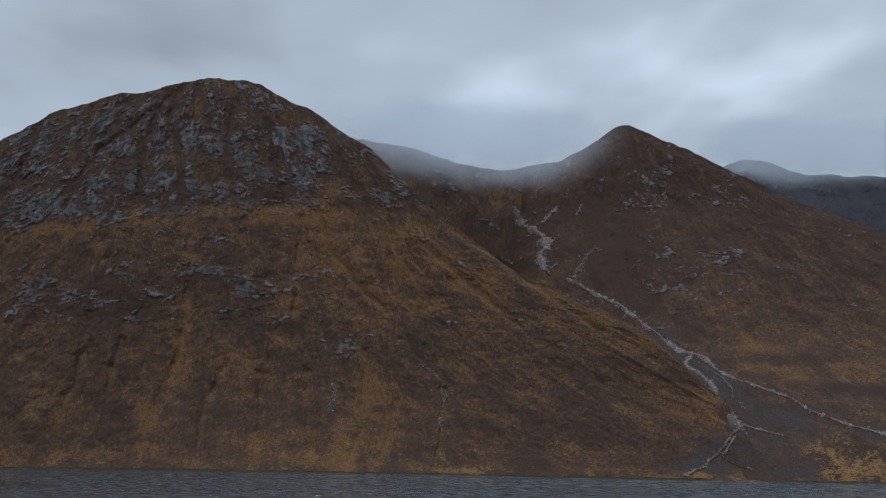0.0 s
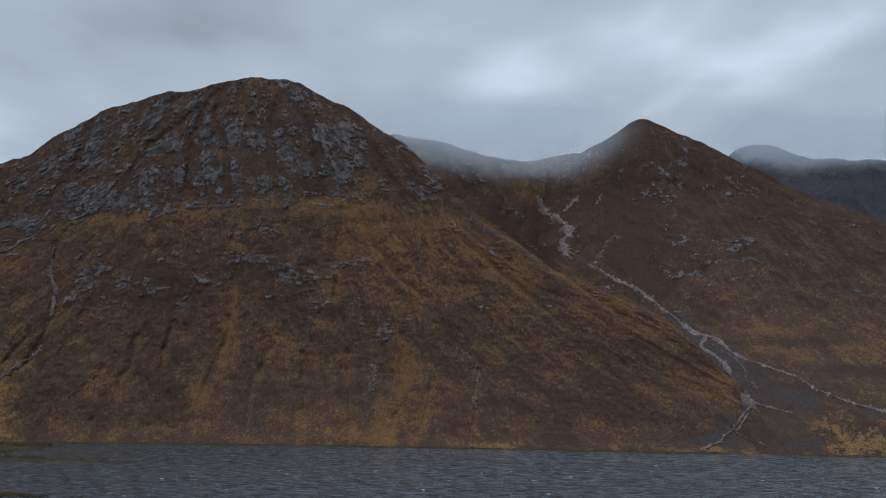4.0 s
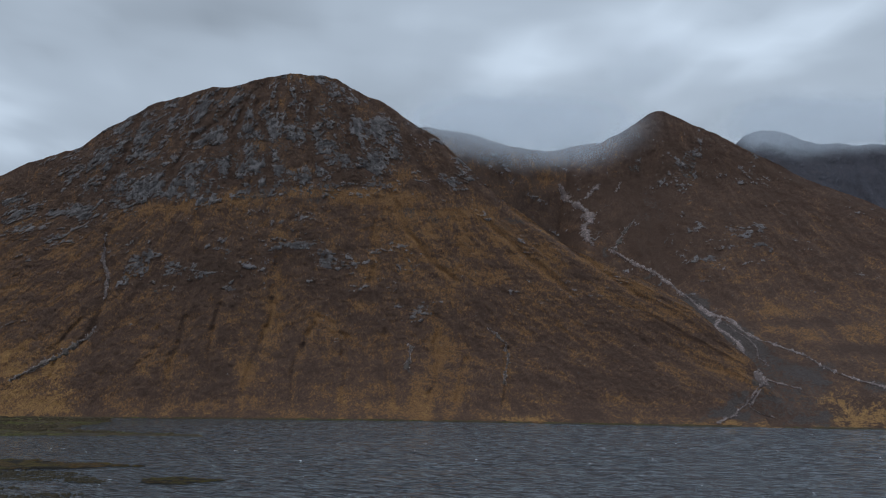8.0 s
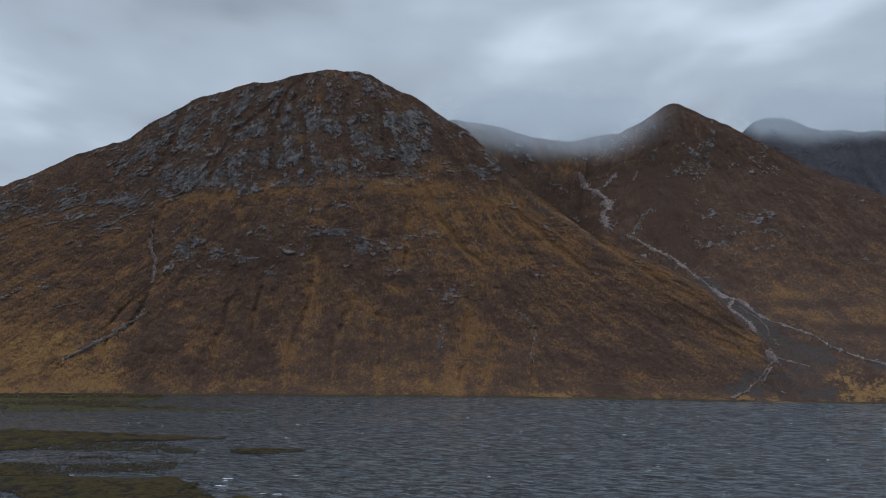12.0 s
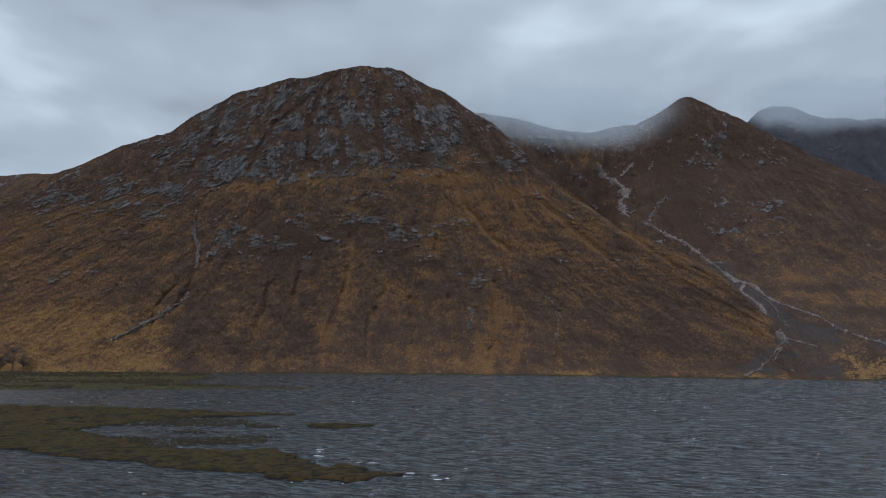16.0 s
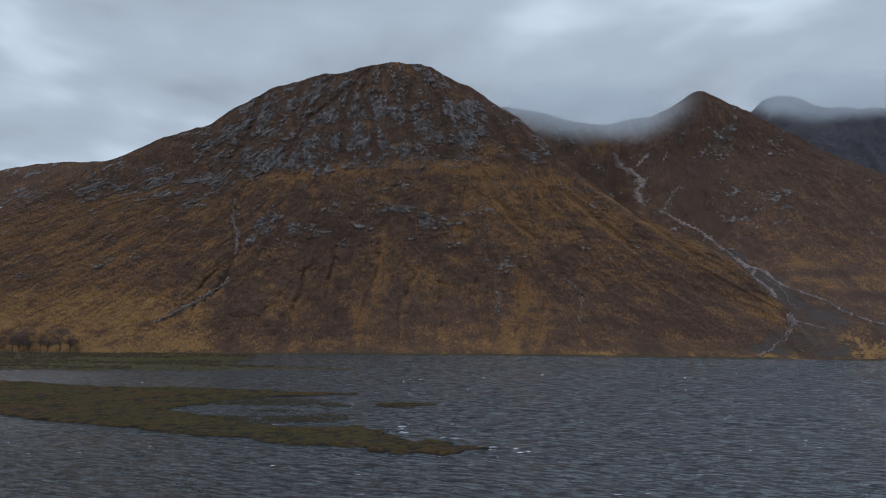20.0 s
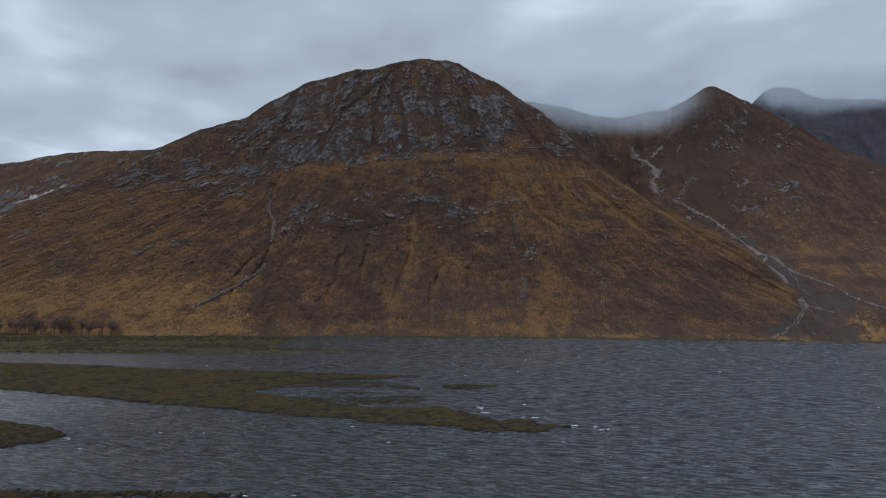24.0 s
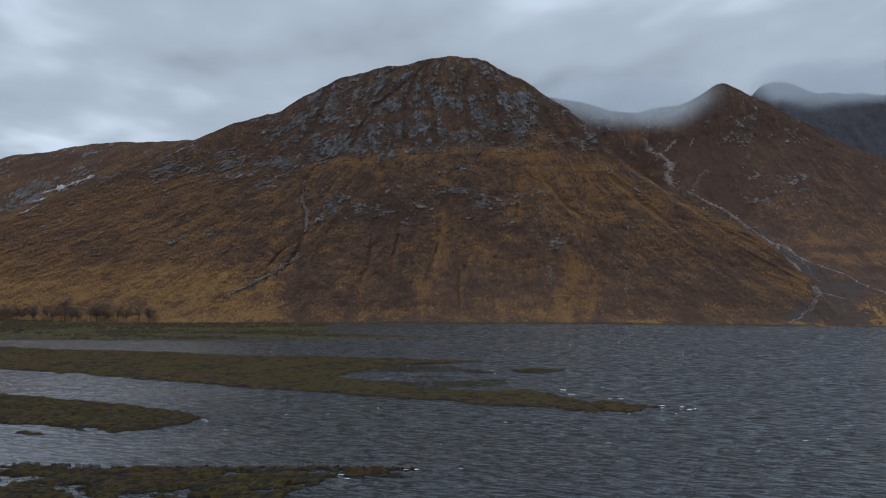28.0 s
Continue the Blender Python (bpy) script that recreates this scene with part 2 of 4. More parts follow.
m_water, wt2, wb = material("loch_water", 0.16)
gw = Graph(wt2)
wat = gw.pos()
mid = gw.noise(gw.turned(wat, (0.13, 0.46, 1), 36, 2), 1.0, 4, 0.62, 0.5)
chop = gw.noise(gw.turned(wat, (0.42, 1.15, 1), 22, 2), 1.0, 4, 0.70, 0.4)
gust = gw.noise(gw.scaled(wat, (0.006, 0.018, 1)), 1.0, 4, 0.6, 0.8)
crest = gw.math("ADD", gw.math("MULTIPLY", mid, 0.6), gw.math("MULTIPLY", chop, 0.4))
where = wt2.nodes.new("ShaderNodeSeparateXYZ")
gw.link(wat, where.inputs[0])
# sky reflection painted into the colour: pale crests, dark troughs, brighter to the right
sheen_fade = gw.span(gw.math("ADD", where.outputs[0], gw.math("MULTIPLY", gust, 200.0)), 240, -350, 0.0, 1.0)
gw.link(gw.mix(gw.span(crest, 0.42, 0.60), gw.mix(sheen_fade, (0.036, 0.044, 0.052), (0.008, 0.009, 0.009)), gw.mix(sheen_fade, (0.190, 0.212, 0.235), (0.070, 0.075, 0.078))), wb.inputs["Base Color"])
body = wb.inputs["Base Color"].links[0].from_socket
# sky sheen on the far left water, put in as a paler base colour
left_sheen = gw.span(gw.math("ADD", where.outputs[0], gw.math("MULTIPLY", gust, 120.0)), -190, -330)
gw.link(gw.mix(left_sheen, body, gw.mix(gw.span(crest, 0.42, 0.60), (0.075, 0.079, 0.086), (0.20, 0.207, 0.22))), wb.inputs["Base Color"])
gw.link(gw.span(gust, 0.3, 0.7, 0.06, 0.16), wb.inputs["Roughness"])
wb.inputs["IOR"].default_value = 1.33
wb.inputs["Specular IOR Level"].default_value = 0.5
gw.bump(gw.math("ADD", mid, gw.math("MULTIPLY", chop, 0.55)), 1.0, 3.0, wb)
ripple = next(n for n in wt2.nodes if n.bl_idname == "ShaderNodeBump")
gw.link(gw.span(gw.math("ADD", where.outputs[0], gw.math("MULTIPLY", gust, 160.0)), -110, -330, 1.0, 0.10), ripple.inputs["Strength"])


def plain(name, col, rough=0.85, grain=3.0):
    m, t, b = material(name, rough)
    g = Graph(t)
    v = g.noise(g.pos(), grain, 5, 0.65)
    g.link(g.mix(g.span(v, 0.3, 0.7), tuple(c * 0.6 for c in col), col), b.inputs["Base Color"])
    g.bump(v, 0.5, 0.1, b)
    return m


m_bark = plain("bare_bark", (0.085, 0.068, 0.06))
m_twig = plain("winter_twigs", (0.15, 0.108, 0.096))
m_rush = plain("rush_clumps", (0.058, 0.044, 0.024), 0.9, 1.5)
m_drowned = plain("drowned_turf", (0.046, 0.036, 0.019), 0.8, 1.5)
m_stone = plain("wet_shore_stone", (0.06, 0.052, 0.048), 0.6, 2.0)

m_cloud = bpy.data.materials.new("cloud_vapour")
m_cloud.use_nodes = True
ct = m_cloud.node_tree
ct.nodes.clear()
gc = Graph(ct)
c_out = ct.nodes.new("ShaderNodeOutputMaterial")
c_t = ct.nodes.new("ShaderNodeBsdfTranslucent")
c_t.inputs["Color"].default_value = (0.80, 0.835, 0.875, 1)
c_0 = ct.nodes.new("ShaderNodeBsdfTransparent")
c_m = ct.nodes.new("ShaderNodeMixShader")
c_at = gc.pos()
wisp = gc.noise(gc.scaled(c_at, (0.016, 0.016, 0.03)), 1.0, 6, 0.6, 0.4)
dens = gc.attr("amount").outputs["Fac"]
gc.link(gc.span(gc.math("MULTIPLY", dens, gc.math("ADD", gc.math("MULTIPLY", wisp, 1.0), 0.5)), 0.0, 1.0, 0.0, 0.235), c_m.inputs[0])
gc.link(c_0.outputs[0], c_m.inputs[1])
gc.link(c_t.outputs[0], c_m.inputs[2])
gc.link(c_m.outputs[0], c_out.inputs[0])


# ---- mesh helpers ----
def grid_mesh(name, X, Y, Z, mat, keep=None, fan=None, cover=None, density=None, flat=False):
    """A mesh over arrays of rows and columns."""
    ny, nx = X.shape
    idx = np.arange(nx * ny).reshape(ny, nx)
    faces = np.stack([idx[:-1, :-1], idx[:-1, 1:], idx[1:, 1:], idx[1:, :-1]], -1).reshape(-1, 4)
    if keep is not None:
        faces = faces[keep.reshape(-1)]
    co = np.stack([X, Y, Z], -1).reshape(-1, 3)
    used = np.unique(faces)
    back = np.full(len(co), -1)
    back[used] = np.arange(len(used))
    me = bpy.data.meshes.new(name)
    me.from_pydata(co[used].tolist(), [], back[faces].tolist())
    for key, arr in (("fan", fan), ("cover", cover)):
        if arr is not None:
            at = me.attributes.new(key, "FLOAT_VECTOR", "POINT")
            at.data.foreach_set("vector", np.ascontiguousarray(arr.reshape(-1, 3)[used].astype(np.float32)).ravel())
    if density is not None:
        at = me.attributes.new("amount", "FLOAT", "POINT")
        at.data.foreach_set("value", density.reshape(-1)[used].astype(np.float32))
    if not flat:
        me.shade_smooth()
    me.materials.append(mat)
    return me


def part(name, me, parent, label=""):
    ob = new(name, me)
    ob.parent = parent
    return tagged(ob, label)


# ---- the lie of the land ----
FOOT_X = (-900, -480, -420, -330, -225, -120, 0, 110, 230, 420, 900)
FOOT_Y = (985, 832, 800, 752, 708, 670, 618, 557, 493, 400, 260)


def foot(x):
    return np.interp(x, FOOT_X, FOOT_Y)


LEVELS = np.arange(0, 321, 2.0)


def profile(z, *knots):
    """A slope's profile: how far it has gone back at each height, with the kinks rounded off."""
    p = np.interp(LEVELS, *np.array(knots, float).T)
    k = np.exp(-np.linspace(-2, 2, 17) ** 2)
    p = np.convolve(np.concatenate([-p[8:0:-1], p, np.full(8, p[-1])]), k / k.sum(), "valid")
    return np.interp(z, LEVELS, p)


def face_main(x, z):
    k = np.interp(x, (-450, -220, -150, -40, 200), (0.28, 0.32, 0.45, 1, 1))
    return foot(x) + k * profile(z, (0, 0), (8, 12), (45, 32), (92, 38), (175, 40), (240, 42), (320, 46))


def face_east(x, z):
    w = smooth(x, 205, 175)
    own = foot(x) + profile(z, (0, 0), (20, 24), (63, 96), (80, 118), (116, 143), (165, 172), (218, 182), (320, 190))
    return np.maximum(own, face_main(x, z) + 14 * w - 20 * (1 - w)) + 24 * smooth(x, 128, 102)


def face_back(x, z):
    return 666 + 0.12 * z + 42 * smooth(x, 30, 125) + 60 * smooth(x, 8, -60)


def face_far(x, z):
    return 850 + 0.35 * z + 0 * x


def face_west(x, z):
    return 842 + 0.4 * z - 0.3 * (x + 390)


HILLS = []

# gullies and runnels down the main hill
GULLIES = []


def runnel(deep, wide, tint, *line):
    """A runnel down the hillside: its depth, half width and grassiness, and its line as (x, z)."""
    GULLIES.append((line, deep, wide, tint))


runnel(3.4, 2.2, -0.2, (-110, 234), (-135, 212), (-156, 196), (-169, 176), (-174, 163))
runnel(4.5, 2.6, -0.15, (-118, 224), (-126, 201), (-129, 167))
runnel(4.0, 2.6, -0.1, (-49, 213), (-44, 186), (-38, 160))
runnel(4.0, 3.0, -0.1, (-195, 216), (-204, 196), (-212, 175), (-226, 160))
runnel(3.5, 2.5, -0.1, (-41, 193), (-41, 159))
runnel(4.0, 3.0, -0.05, (-105, 237), (-111, 216), (-105, 196), (-101, 162))
runnel(3.5, 3.0, 0.0, (-68, 227), (-74, 201), (-70, 165))
runnel(4.0, 3.5, -0.1, (-10, 201), (2, 175), (18, 152))
runnel(1.8, 2.4, 0.12, (-96, 111), (-97, 84), (-103, 61), (-112, 36), (-118, 16))
runnel(2.5, 2.0, 0.22, (11, 68), (14, 53), (9, 21), (1, 2))
runnel(2.5, 2.2, 0.2, (-29, 132), (-27, 104), (-31, 92))
runnel(2.2, 2.4, 0.15, (-68, 68), (-82, 36), (-85, 6))
runnel(2.5, 2.0, 0.25, (-17, 153), (-5, 124), (10, 103), (25, 91))
runnel(2.2, 2.0, 0.25, (29, 38), (23, 15), (18, 1))
runnel(2.5, 2.0, 0.15, (56, 45), (53, 22), (48, 1))
runnel(2.0, 1.8, 0.2, (62, 137), (91, 114), (119, 90), (138, 75))
runnel(2.0, 1.8, 0.2, (44, 130), (73, 102), (97, 79))
runnel(2.6, 3.0, -0.05, (-219, 131), (-219, 84), (-226, 64), (-236, 52))
runnel(2.0, 2.0, 0.2, (-236, 69), (-251, 53), (-259, 28))
runnel(2.2, 2.4, 0.15, (-158, 69), (-170, 36), (-171, 5))
runnel(2.0, 2.4, 0.12, (-135, 78), (-142, 48), (-140, 12))
runnel(2.2, 2.0, 0.18, (-50, 56), (-48, 30), (-52, 5))
runnel(2.4, 2.0, 0.2, (-22, 58), (-20, 34), (-16, 7))


def line_distance(x, z, line):
    best = np.full(np.shape(x), 1e9)
    for (ax, az), (bx, bz) in zip(line, line[1:]):
        dx, dz = bx - ax, bz - az
        s = np.clip(((x - ax) * dx + (z - az) * dz) / (dx * dx + dz * dz), 0, 1)
        best = np.minimum(best, np.hypot(x - ax - s * dx, z - az - s * dz))
    return best


def inside_distance(px, py, outline):
    """Distance to a closed outline, positive inside."""
    o = np.array(outline, float)
    best = np.full(px.shape, 1e9)
    inside = np.zeros(px.shape, bool)
    for (ax, ay), (bx, by) in zip(o, np.roll(o, -1, 0)):
        dx, dy = bx - ax, by - ay
        s = np.clip(((px - ax) * dx + (py - ay) * dy) / (dx * dx + dy * dy), 0, 1)
        best = np.minimum(best, np.hypot(px - ax - s * dx, py - ay - s * dy))
        crosses = (ay > py) != (by > py)
        inside ^= crosses & (px < (bx - ax) * (py - ay) / (by - ay + 1e-9) + ax)
    return np.where(inside, best, -best)


def gullied(x, z):
    """How deep the runnels cut in, and how grassy they are."""
    cut, green = 0 * x, 0 * x
    wx = x + 5 * (fbm(x * 0.06, z * 0.06, 3, 901) - 0.5)
    for line, deep, wide, tint in GULLIES:
        d = line_distance(wx, z, line)
        k = np.exp(-(d / wide) ** 2)
        cut, green = np.maximum(cut, deep * k), green + tint * np.exp(-(d / (wide * 1.6)) ** 2)
    return cut, green


def plan(x, z):
    """Places on the slopes as the sketch of their cover has them."""
    return x - 10, np.interp(z, (0, 45, 90, 239, 272), (0, 37, 82, 227, 260))


FAN = ((167, 70), (186, 61), (191, 47), (206, 32), (220, 17), (212, 5), (204, 0), (146, 0), (156, 9), (175, 19), (179, 38), (173, 50))


def gravel_cover(x, z):
    """Stony ground: the alluvial fan and the bed of the burn."""
    x, z = plan(x, z)
    wx = x + 26 * (fbm(x * 0.06, z * 0.10, 5, 58) - 0.5)
    wz = z + 9 * (fbm(x * 0.06, z * 0.10, 4, 59) - 0.5)
    fan = smooth(inside_distance(wx, wz, FAN), -5, 5)
    turf = smooth(fbm(x * 0.05, z * 0.13, 4, 55), 0.46, 0.58) * smooth(z, 45, 18) + 0.8 * blob(x, z, 196, 30, 7, 4) + 0.7 * blob(x, z, 186, 37, 5, 2.5)
    bed = blob(wx, wz, 128, 106, 5, 6) + blob(wx, wz, 150, 88, 5, 5) + blob(wx, wz, 172, 70, 9, 6) + blob(wx, wz, 222, 27, 15, 4) + blob(wx, wz, 244, 18, 15, 3) + blob(wx, wz, 262, 11, 12, 3)
    slips = blob(wx, wz, -122, 146, 16, 6) + blob(wx, wz, -78, 141, 22, 5) + blob(wx, wz, -15, 129, 11, 5) + blob(wx, wz, 8, 125, 10, 4)
    slips = slips + blob(wx, wz, 55, 118, 16, 4) + blob(wx, wz, -16, 28, 4, 7) + blob(wx, wz, 88, 146, 9, 9) + blob(wx, wz, 60, 150, 12, 5)
    slips = slips + 0.8 * blob(wx, wz, 163, 142, 9, 26) + 0.55 * blob(wx, wz, 212, 150, 24, 18) + 0.5 * blob(wx, wz, 240, 118, 26, 12)
    return 0.80 * fan * (1 - 0.45 * np.clip(turf, 0, 1)) + 0.6 * bed + 0.52 * slips


def on_hill(x, z):
    """How far back the hillsides stand at (x, z): the foremost of them."""
    best = np.full(np.shape(x), 1e9)
    for hx, top, Y in HILLS:
        tx = np.interp(x, hx, top)
        v = np.clip((z + 1.2) / (tx + 1.2), 0, 1) * (Y.shape[0] - 1)
        c = np.clip((x - hx[0]) / (hx[-1] - hx[0]), 0, 1) * (len(hx) - 1)
        i, j = np.clip(v.astype(int), 0, Y.shape[0] - 2), np.clip(c.astype(int), 0, len(hx) - 2)
        a, b = v - i, c - j
        y = (Y[i, j] * (1 - b) + Y[i, j + 1] * b) * (1 - a) + (Y[i + 1, j] * (1 - b) + Y[i + 1, j + 1] * b) * a
        ok = (x >= hx[0]) & (x <= hx[-1]) & (z <= tx + 0.5)
        best = np.where(ok, np.minimum(best, y), best)
    return best


def hill(name, face, crest, step, ribs, cover_of, label, rough=1.0, back=170.0, seed=0, gravel=True, apex=(-85, 362), mat=None, splayed=False, peak=(-85, 247)):
    """A hill: its front follows face(x, z) up to the crest line, then falls away behind."""
    cx, cz = np.array(crest, float).T
    n = int((cx[-1] - cx[0]) / step)
    rows = int(cz.max() / step)
    x = np.linspace(cx[0], cx[-1], n)
    top = np.interp(x, cx, cz)
    top = np.convolve(np.pad(top, 3, mode="edge"), np.ones(7) / 7, "valid")
    top = top + (fbm(x * 0.05, x * 0, 4, seed) - 0.5) * 5 * rough * smooth(top, 10, 60)
    v = np.linspace(0, 1, rows)[:, None]
    X = np.repeat(x[None], rows, 0)
    Z = v * top[None] - 1.2 * (1 - v)
    Y = face(X, np.maximum(Z, 0))
    fan = np.stack([(X - apex[0]) * (apex[1] - 140) / np.clip(apex[1] - Z, 60, None), Z * 1.4, 0 * X], -1)
    if gravel and splayed:
        left, right = np.clip(-150 - X, 0, None), np.clip(X - 20, 0, None)
        keep = np.clip(X, -150, 20)
        fan[..., 0] = (keep - apex[0]) * (apex[1] - 140) / np.clip(apex[1] - Z, 60, None)
        fan[..., 0] += (right * 95 / np.clip(175 - Z, 45, None)) - (left * 105 / np.clip(195 - Z, 45, None))
    relief = (ridged(fan[..., 0] * 0.035, fan[..., 1] * 0.009, 4, seed + 3) - 0.62) * ribs
    relief = relief + (ridged(fan[..., 0] * 0.10, fan[..., 1] * 0.022, 3, seed + 5) - 0.6) * ribs * 0.5
    cover = cover_of(X, Z, fan)
    # crags: blocks that tilt and stand proud, parted by joints and grassy ledges
    spread = np.clip(peak[1] + 55 - Z, 60, None)
    ux, uz = (X - peak[0]) * 105 / spread, Z + 7 * (fbm(X * 0.03, Z * 0.03, 3, seed + 8) - 0.5)
    ux = ux + 5 * (fbm(X * 0.06, Z * 0.06, 3, seed + 7) - 0.5)
    big, tone, bx, bz = slabs(ux / 8.0 + 0.12 * uz / 6, uz / 8.0, seed + 1)
    few, tint, sx, sz = slabs(ux / 3.2, uz / 3.4, seed + 2)
    tiny, hue, hx, hz = slabs(ux / 1.5, uz / 1.4, seed + 4)
    bare = cover[..., 0] + 0.95 * (fbm(ux * 0.085, uz * 0.075, 5, seed + 9) - 0.5) + 0.22 * (tone - 0.5) + 0.34 * (tint - 0.5) + 0.34 * (hue - 0.5)
    bare = bare + 0.5 * (ridged(ux * 0.10 + uz * 0.03, uz * 0.12, 3, seed + 10) - 0.6)
    bare = smooth(bare - 0.10 * smooth(big, 0.12, 0.0) - 0.12 * smooth(few, 0.2, 0.0), 0.06, 0.62)
    crag = 0.25 + 0.9 * (tone - 0.4) + 0.9 * (tint - 0.5) + (tone * 7 % 1 - 0.5) * 1.6 * bx + (tone * 13 % 1 - 0.66) * 2.0 * bz
    crag = crag + (tint * 7 % 1 - 0.5) * 1.2 * sx + (tint * 13 % 1 - 0.66) * 1.5 * sz + 0.55 * (hue - 0.5)
    crag = 0.85 * (crag - 0.8 * smooth(big, 0.14, 0.0) - 0.6 * smooth(few, 0.2, 0.0) - 0.25 * smooth(tiny, 0.2, 0.0)) * bare
    fan[..., 2] = 0.3 * tone + 0.4 * tint + 0.3 * hue
    mottle = (fbm(fan[..., 0] * 0.09, fan[..., 1] * 0.085, 5, seed + 15) - 0.5) * 0.7 + (ridged(fan[..., 0] * 0.17, fan[..., 1] * 0.085, 3, seed + 16) - 0.62) * 0.34
    cover[..., 1] += mottle
    cover[..., 2] += 0.8 * mottle
    small = (fbm(X * 0.15, Z * 0.15, 5, seed + 20) - 0.5) * 2.4 - 0.9 * mottle + (fbm(X * 0.5, Z * 0.5, 2, seed + 21) - 0.5) * 1.0
    fade = smooth(Z, 0.0, 14.0)
    if gravel:
        cut, green = gullied(X, Z)
        Y = Y + cut * fade * (1 - 0.6 * smooth(Z, 120, 150))
        bare = bare * (1 - np.clip(0.22 * cut, 0, 1) * smooth(Z, 120, 140))
        cover[..., 1] += green
        cover[..., 2] += 0.6 * green
    calm = 1 - 0.6 * smooth(X, -210, -300) * smooth(X, -900, -640)
    if splayed:
        relief = relief * (1 - 0.85 * np.maximum(smooth(X, -150, -190), smooth(X, 20, 50)) * smooth(Z, 45, 100))
    Y = Y - ((0.8 - 0.35 * smooth(Z, 110, 150)) * relief * calm + crag * rough + small) * fade
    cover[..., 0] = bare
    Y = Y + 2 * smooth(v, 0.94, 1.0) * smooth(top, 20, 80)[None]
    # the far side
    w = np.linspace(0.04, 1, 14)[:, None]
    XB, YB, ZB = np.repeat(x[None], 14, 0), Y[-1:] + w * back, top[None] * (1 - w ** 1.5) - 2 * w
    fb = np.stack([XB, ZB, 0 * XB], -1)
    cb = np.repeat(cover[-1:], 14, 0)
    XA, ZA = np.vstack([X, XB]), np.vstack([Z, ZB])
    me = grid_mesh(name, XA, np.vstack([Y, YB]), ZA, mat or m_hill, fan=np.concatenate([fan, fb]), cover=np.concatenate([cover, cb]),
                   density=gravel_cover(XA, ZA) if gravel else 0 * XA)
    HILLS.append((x, top, Y))
    return tagged(new(name, me), label, "mountain", kind="structure")


def patches(x, z, wide, tall, *spots):
    """A handful of soft patches of one size."""
    return sum(blob(x, z, cx, cz, wide, tall) for cx, cz in spots)


def cover_main(x, z, fan):
    """Rock, grass and straw over the main hill, 0 to 1 each."""
    x, z = plan(x, z)
    n = fbm(x * 0.02, z * 0.03, 4, 40)
    bench = np.interp(x, (-420, -300, -240, -205, -178, -106, -41, 13, 60, 110), (112, 128, 128, 132, 141, 139, 142, 136, 122, 104)) + 14 * (n - 0.5)
    cliff = smooth(z, bench - 3, bench + 10) * (0.31 - 0.22 * smooth(z, 212, 232) - 0.16 * smooth(x, -230, -300) - 0.16 * smooth(x, -25, 15))
    slab = patches(x, z, 13, 10, (-210, 200), (-160, 208), (-128, 204), (-121, 184), (-155, 184), (-92, 188), (-160, 150), (-250, 141), (-95, 153))
    slab = slab + patches(x, z, 11, 6, (-57, 167), (-34, 168), (-222, 153), (-198, 156), (-70, 150), (-110, 170), (-60, 190), (-30, 185), (-140, 170))
    west = patches(x, z, 16, 7, (-290, 128), (-318, 120), (-335, 132), (-272, 118), (-300, 146), (-360, 126), (-345, 110), (-255, 165), (-290, 104))
    crags = patches(x, z, 10, 8, (-159, 92), (-178, 94), (-124, 96), (-69, 101), (-185, 83), (-145, 110), (-100, 108), (-200, 104))
    crags = crags + patches(x, z, 9, 4, (-52, 80), (-20, 92), (-80, 84), (-140, 80), (-165, 74), (-84, 112))
    rock = cliff + 0.26 * slab + 0.28 * west + 0.30 * crags + (n - 0.5) * 0.3
    rock = rock * smooth(z, 16, 60) - 0.08 - 0.4 * smooth(z, 60, 30)
    grass = 0.44 - 0.18 * smooth(z, bench, bench + 12) - 0.20 * blob(x, z, -130, 90, 75, 26) + 0.14 * blob(x, z, 20, 110, 75, 34)
    grass = grass + 0.40 * patches(x, z, 26, 5, (-190, 137), (-60, 146), (-20, 140), (-140, 143), (10, 128)) + 0.35 * patches(x, z, 12, 5, (-95, 232), (-80, 228), (-118, 178), (-88, 162), (-15, 155))
    grass = grass + 0.30 * patches(x, z, 7, 16, (-108, 74), (-127, 26), (4, 42), (-12, 8), (-71, 50)) + 0.25 * patches(x, z, 14, 5, (168, 55), (164, 27), (109, 6), (144, 61), (92, 33), (130, 75))
    grass = grass - 0.16 * blob(x, z, 90, 25, 60, 26) - 0.16 * patches(x, z, 18, 14, (-230, 22), (-40, 30), (-95, 30), (-150, 18))
    pasture = smooth(x + 0.35 * (z - 20) + 18 * (n - 0.5), -238, -262) * smooth(z, 62, 30)
    grass = grass + 0.25 * pasture + 0.10 * smooth(x, -260, -330)
    straw = 0.16 + 0.46 * pasture + 0.30 * smooth(z, 5, 1) * smooth(n, 0.42, 0.6) - 0.10 * smooth(z, 120, 160)
    straw = straw + 0.22 * patches(x, z, 20, 6, (-213, 25), (-178, 14), (-57, 9), (-169, 40), (-12, 6), (49, 7), (109, 6), (-145, 34)) + 0.16 * patches(x, z, 16, 8, (168, 53), (60, 85), (100, 70), (-3, 65))
    straw = straw + 0.35 * smooth(z, 12, 2) * smooth(x, 130, 165)
    return np.stack([rock, grass, straw], -1)


